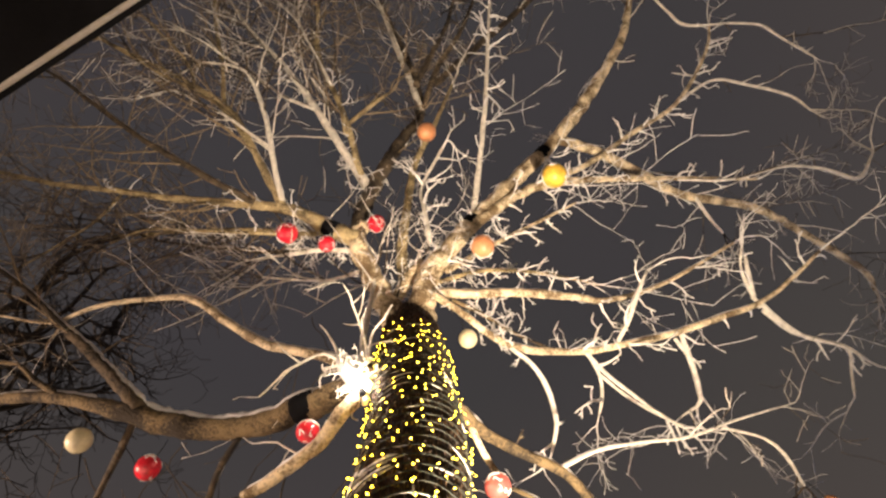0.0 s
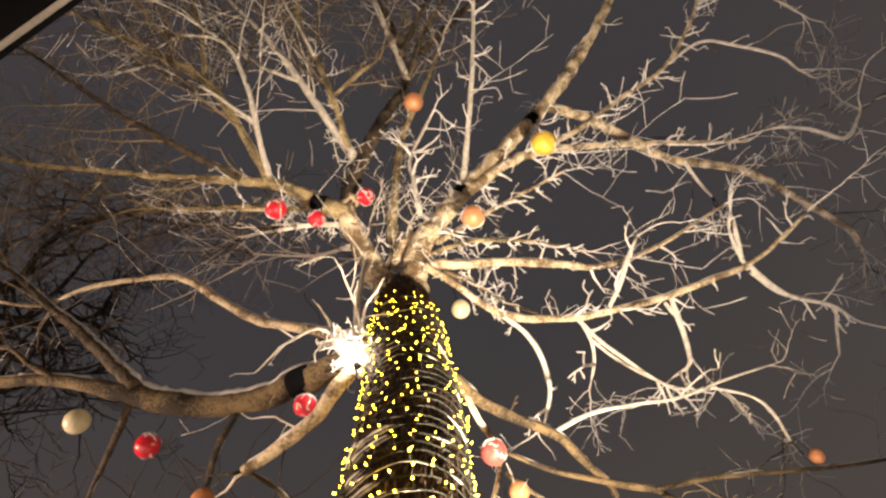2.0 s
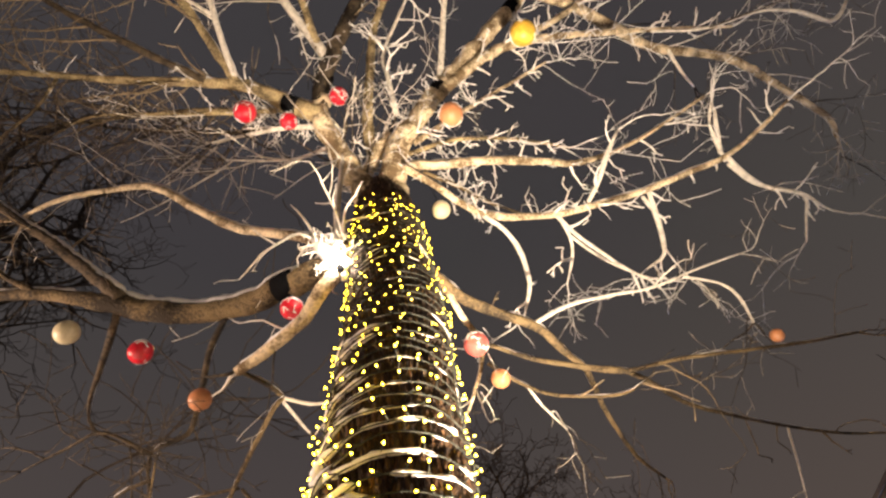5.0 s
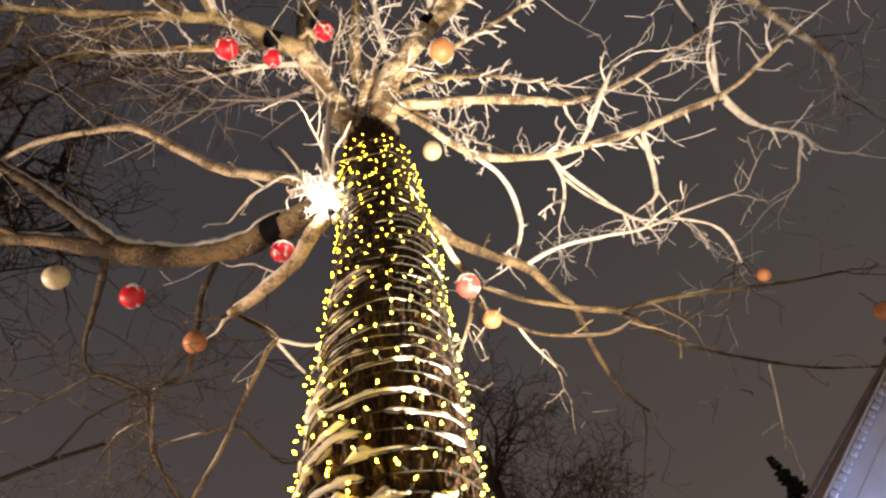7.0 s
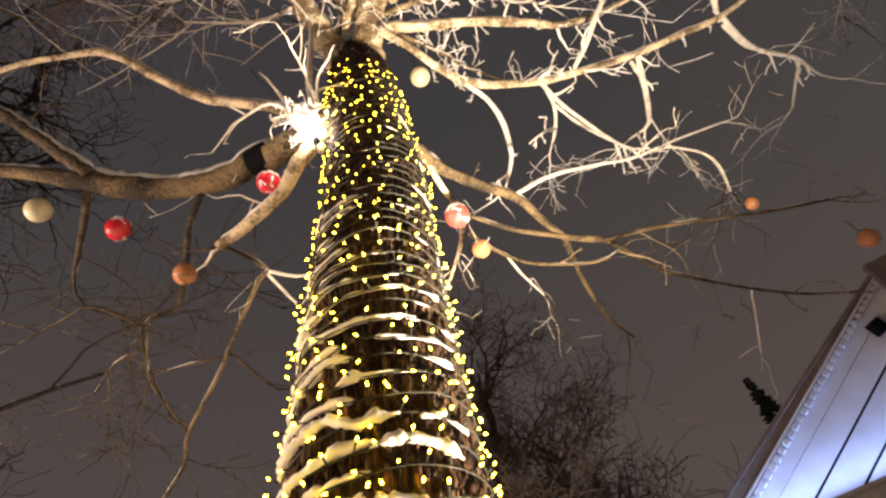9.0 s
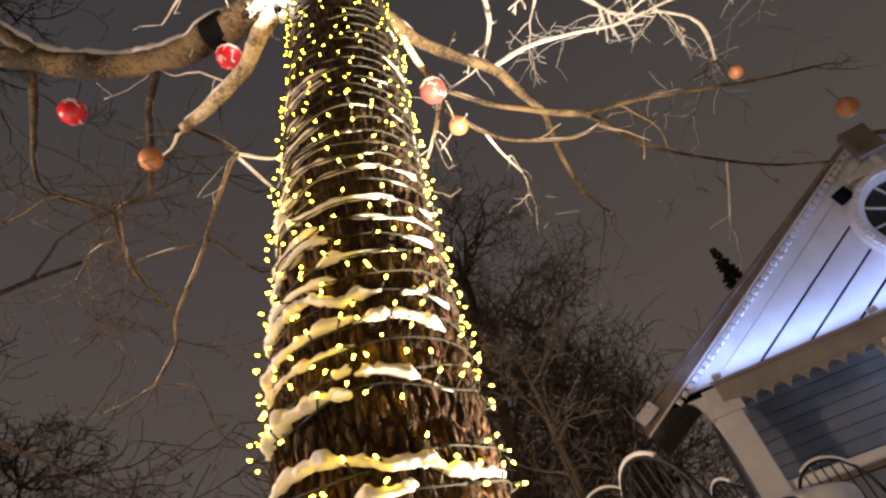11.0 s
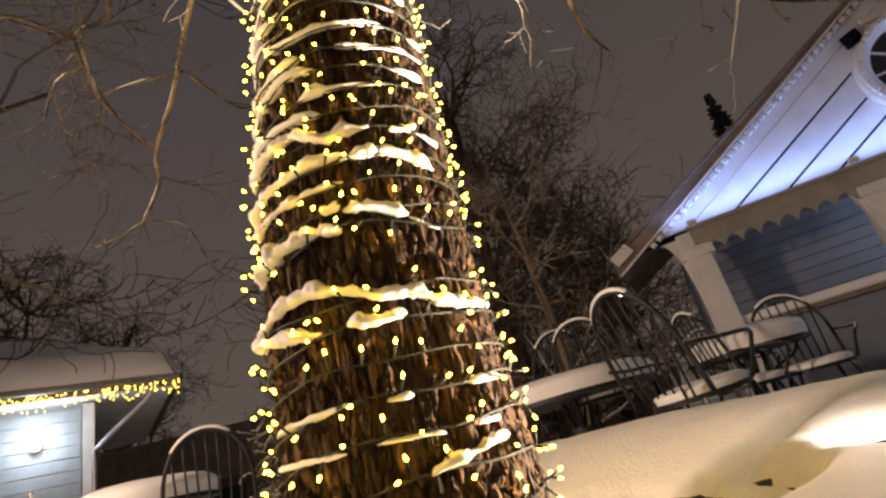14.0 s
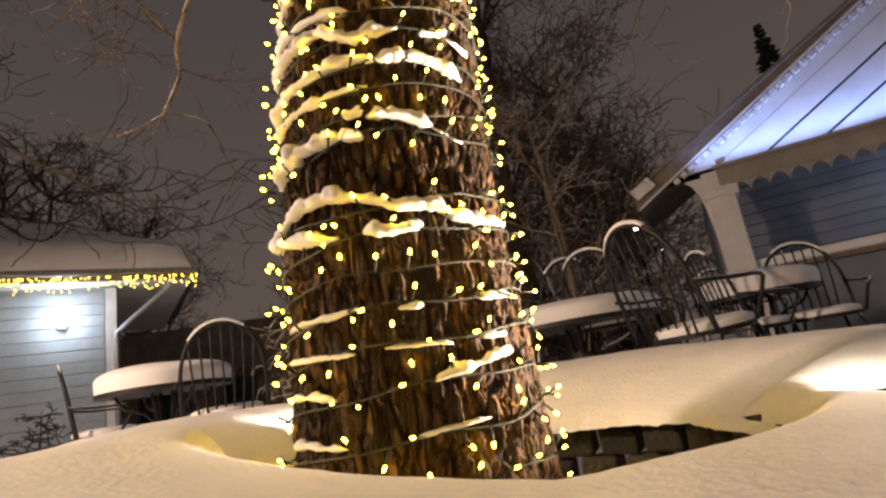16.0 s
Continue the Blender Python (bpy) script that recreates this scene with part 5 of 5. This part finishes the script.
def table(place, radius, turn, seed):
    t = thing("garden_table", "round black iron garden table under thick snow", "table", place, turn, "snowy garden tables")
    bm = bmesh.new()
    bmesh.ops.create_cone(bm, cap_ends=True, segments=40, radius1=radius, radius2=radius, depth=0.03, matrix=Matrix.Translation((0, 0, 0.705)))
    part("tabletop", bm, IRON, t)
    part_of("snow", snow_pad(radius * 1.0, radius * 1.0, 0.17, seed), t, "thick round pad of snow", pose(0, 0, 0.722))
    for k in range(4):
        a = math.radians(90 * k + 45)
        c, s = math.cos(a), math.sin(a)
        rod("leg", [(0.10 * c, 0.10 * s, 0.69), (0.07 * c, 0.07 * s, 0.45), (0.10 * c, 0.10 * s, 0.25), (0.32 * c, 0.32 * s, 0.02)], 0.018, IRON, t)
        rod("scroll", [(0.36 * c, 0.36 * s, 0.69), (0.30 * c, 0.30 * s, 0.60), (0.16 * c, 0.16 * s, 0.55), (0.08 * c, 0.08 * s, 0.45)], 0.011, IRON, t)
    bm = bmesh.new()
    bmesh.ops.create_cone(bm, cap_ends=True, segments=20, radius1=0.11, radius2=0.11, depth=0.05, matrix=Matrix.Translation((0, 0, 0.46)))
    part("collar", bm, IRON, t)
    return t


def chair(place, turn, lean=0.0):
    """A hoop-backed iron armchair with slender spindles; its front looks along its own -y."""
    c = new("garden_chair")
    c.matrix_basis = pose(*place, lean, 0, turn)
    tagged(c, "black hoop-backed iron garden chair with snow on it", "chair", "snowy garden chairs")
    bm = bmesh.new()
    bmesh.ops.create_cone(bm, cap_ends=True, segments=28, radius1=0.25, radius2=0.25, depth=0.025, matrix=Matrix.Translation((0, 0, 0.45)))
    part("seat", bm, IRON, c)
    part_of("seat_snow", snow_pad(0.24, 0.24, 0.055, 2), c, "snow on the seat", pose(0, 0, 0.464))
    hoop = []
    for k in range(13):
        a = math.pi * k / 12
        s = math.sin(a)
        hoop.append((0.27 * math.cos(a) * (1 + 0.10 * s), 0.20 + 0.13 * s ** 0.7, 0.46 + 0.60 * s ** 0.62))
    rod("hoop", hoop, 0.013, IRON, c, "arched back hoop", 8, 0.04)
    sn, f = [], []
    tube(sn, f, smooth_line([(p[0], p[1], p[2] + 0.016, 0.013) for p in hoop[3:9]], 0.04), 8, 0.12)
    part_of("hoop_snow", mesh_of("hoop_snow", sn, f, SNOW), c, "snow along the hoop")
    for k in range(-3, 4):
        s = math.sqrt(1 - (k / 4.3) ** 2)
        rod("spindle", [(0.055 * k, 0.215, 0.46), (0.064 * k, 0.26, 0.70), (0.069 * k, 0.20 + 0.13 * s ** 0.7, 0.46 + 0.60 * s ** 0.62)], 0.007, IRON, c, "", 6, 0.15)
    for sx in (-1, 1):
        rod("armrest", [(0.285 * sx, 0.26, 0.70), (0.33 * sx, 0.08, 0.68), (0.32 * sx, -0.12, 0.67), (0.27 * sx, -0.18, 0.62), (0.24 * sx, -0.10, 0.46)], 0.011, IRON, c, "", 6, 0.06)
        for sy in (-1, 1):
            rod("leg", [(0.17 * sx, 0.17 * sy, 0.44), (0.21 * sx, 0.21 * sy, 0.2), (0.25 * sx, 0.25 * sy, 0.0)], 0.013, IRON, c, "", 6, 0.15)
    rod("stretcher", [(-0.21, 0, 0.22), (0, 0, 0.23), (0.21, 0, 0.22)], 0.008, IRON, c, "", 6, 0.15)
    return c


table((-2.17, 4.10, 0.0), 0.46, 10, 1)
table((1.02, 4.50, 0.0), 0.66, 30, 2)
table((2.50, 4.50, 0.0), 0.46, 20, 3)
chair((-1.66, 3.95, 0.0), 200)
chair((-3.05, 4.75, 0.0), 125)
chair((1.31, 2.88, 0.02), 112, -4)
chair((1.30, 4.55, 0.20), 150)
chair((1.04, 5.15, 0.26), 190)
chair((2.20, 4.08, 0.0), 95)
chair((2.62, 4.95, 0.0), 10)
chair((2.72, 4.10, 0.0), -20)

# ---- the eave overhead, behind the camera ----


def build_rear():
    r = thing("rear_building", "dark building with a projecting black eave overhead", "house", (-1.138, -0.443, 0), -29.76)
    part("eave", boxed(-1.8, 6, -3.0, -0.018, 2.60, 2.74, 0.01), BLACK, r, "black boarded eave")
    part("gutter", boxed(-1.8, 6, -0.014, 0.0, 2.598, 2.628, 0.003), BEAM_PAINT, r, "white painted eave edge")
    part("wall", boxed(-1.8, 6, -3.2, -3.0, 0.0, 4.2, 0.0), BROWN_WOOD, r)
    part("eave_snow", boxed(-1.8, 6, -3.0, -0.25, 2.744, 2.90, 0.04), SNOW, r, "snow on the eave", True)


build_rear()

# ---- bare trees, shrubs and dark houses in the distance ----


def bare_tree(place, high, seed, spread=1.0, mat=FAR_BARK, count=34, low=0.008, name="bare_tree", label="bare dark winter tree in the distance"):
    rng = random.Random(seed)
    t = thing(name, label, "tree" if name != "shrub" else "shrub", place, rng.uniform(0, 360), "trees in the distance" if name != "shrub" else "")
    v, f = [], []
    stem = smooth_line([(0, 0, -0.1, high * 0.022), (rng.gauss(0, 0.02) * high, 0, high * 0.35, high * 0.015), (rng.gauss(0, 0.03) * high, rng.gauss(0, 0.03) * high, high * 0.9, high * 0.003)], high * 0.08)
    tube(v, f, stem, 8)
    part_of("trunk", mesh_of("trunk", v, f, mat), t)
    lines = []
    for k in range(count):
        i = min(len(stem) - 2, int(len(stem) * (0.12 + 0.85 * k / count)))
        a = rng.uniform(0, 6.28)
        up = rng.uniform(0.25, 1.0) if name != "shrub" else rng.uniform(-0.1, 0.5)
        grow(lines, stem[i][:3], np.array([math.cos(a) * spread, math.sin(a) * spread, up]), high * rng.uniform(0.25, 0.48) * (1.1 - 0.6 * k / count), high * 0.006, rng, 0.20, 0.02 if name != "shrub" else -0.07, 0, 0.52, low)
    v, f = [], []
    for ln in lines:
        tube(v, f, ln, 3)
    part_of("crown", mesh_of("crown", v, f, mat), t, "dense crown of fine bare twigs")


for x, y, hgt, seed in ((3.3, 13.5, 9.2, 11), (1.7, 13.0, 11.4, 12), (5.2, 16, 8.0, 13), (2.9, 18, 12.0, 14), (4.3, 12.0, 5.0, 24), (-13.6, 15.6, 10.0, 15), (-11.6, 15.2, 9.4, 16), (-15.5, 14, 9.6, 17), (-10.0, 18, 8.0, 25), (-4.0, 18, 5.2, 18), (0.6, 17, 7.0, 19)):
    bare_tree((x, y, 0.1), hgt, seed)
# The lack of light on this tree is put into its bark colour.
bare_tree((-7.4, 3.4, 0.1), 14.5, 21, 1.1, UNLIT_BARK, 20, 0.006, label="tall bare tree, dark and unlit")
bare_tree((1.7, 7.3, 0.1), 4.6, 41, 0.9, TWIG_DARK, 11, 0.006, label="slender bare sapling with snow on its boughs")
bare_tree((-3.9, 5.1, 0.1), 0.75, 33, 1.5, UNLIT_BARK, 60, 0.006, "shrub", "low dark shrub before the hut")
bare_tree((-4.7, 5.3, 0.1), 0.8, 34, 1.5, UNLIT_BARK, 60, 0.006, "shrub", "low dark shrub before the hut")
bare_tree((-1.55, 5.6, 0.15), 1.5, 31, 1.3, TWIG_DARK, 46, 0.006, "shrub", "frosted low shrub beside the tree pit")


def spruce(place, high):
    t = thing("spruce", "dark pointed spruce behind the pavilion", "tree", place, group="trees in the distance")
    rng = random.Random(4)
    v, f = [], []
    tube(v, f, [(0, 0, 0, 0.16), (0, 0, high * 0.6, 0.08), (0, 0, high, 0.01)], 8)
    part_of("trunk", mesh_of("trunk", v, f, FAR_BARK), t)
    v, f = [], []
    for k in range(420):
        z = high * (0.15 + 0.85 * rng.random())
        a, l = rng.uniform(0, 6.28), (high - z) * 0.24 * rng.uniform(0.6, 1.1) + 0.12
        c, s = math.cos(a), math.sin(a)
        tube(v, f, [(0, 0, z, 0.03), (c * l * 0.5, s * l * 0.5, z - l * 0.18, 0.10), (c * l, s * l, z - l * 0.1, 0.012)], 4)
    part_of("crown", mesh_of("crown", v, f, HEDGE), t, "drooping dark needle boughs")


spruce((11.5, 16.0, 0), 10.1)


def far_house(place, turn, wide, deep, high):
    h = thing("far_house", "dark low house under a snowy roof far behind", "house", place, turn, "houses in the distance")
    part("wall", boxed(-wide / 2, wide / 2, -deep / 2, deep / 2, 0, high, 0.0), BROWN_WOOD, h)
    part("roof", prism([(-wide / 2 - 0.3, high), (wide / 2 + 0.3, high), (wide / 2 - 0.6, high + 1.1), (-wide / 2 + 0.6, high + 1.1)], -deep / 2 - 0.3, deep / 2 + 0.3), BROWN_WOOD, h, "dark roof")
    for k in range(3):
        part("window", boxed(-0.4, 0.4, -0.05, 0.0, -0.5, 0.5, 0.01), GLASS_DARK, h, m=pose(-wide * 0.3 + k * wide * 0.3, -deep / 2 - 0.004, high * 0.55))


far_house((-5.5, 15, 0), 10, 6, 4, 1.5)
far_house((3.5, 22, 0), -8, 9, 5, 1.8)


def street_lamp(place, high, size):
    t = thing("street_lamp", "small bright street lamp on a thin pole far off", "street lamp", (place[0], place[1], 0.0), group="street lamps in the distance")
    rod("pole", [(0, 0, 0), (0, 0, high * 0.5), (0, 0, high)], 0.03, BLACK, t, "thin dark pole", 8, 0.5)
    bm = bmesh.new()
    bmesh.ops.create_uvsphere(bm, u_segments=14, v_segments=10, radius=size, matrix=Matrix.Translation((0, 0, high + size * 0.8)))
    part("lantern", bm, LAMP_GLASS, t, "glowing white lantern", True)
    bm = bmesh.new()
    bmesh.ops.create_cone(bm, cap_ends=True, segments=14, radius1=size * 1.3, radius2=size * 0.4, depth=size, matrix=Matrix.Translation((0, 0, high + size * 2)))
    part("cap", bm, BLACK, t)


street_lamp((3.75, 10.09), 2.63, 0.042)
street_lamp((5.26, 12.78), 2.63, 0.03)
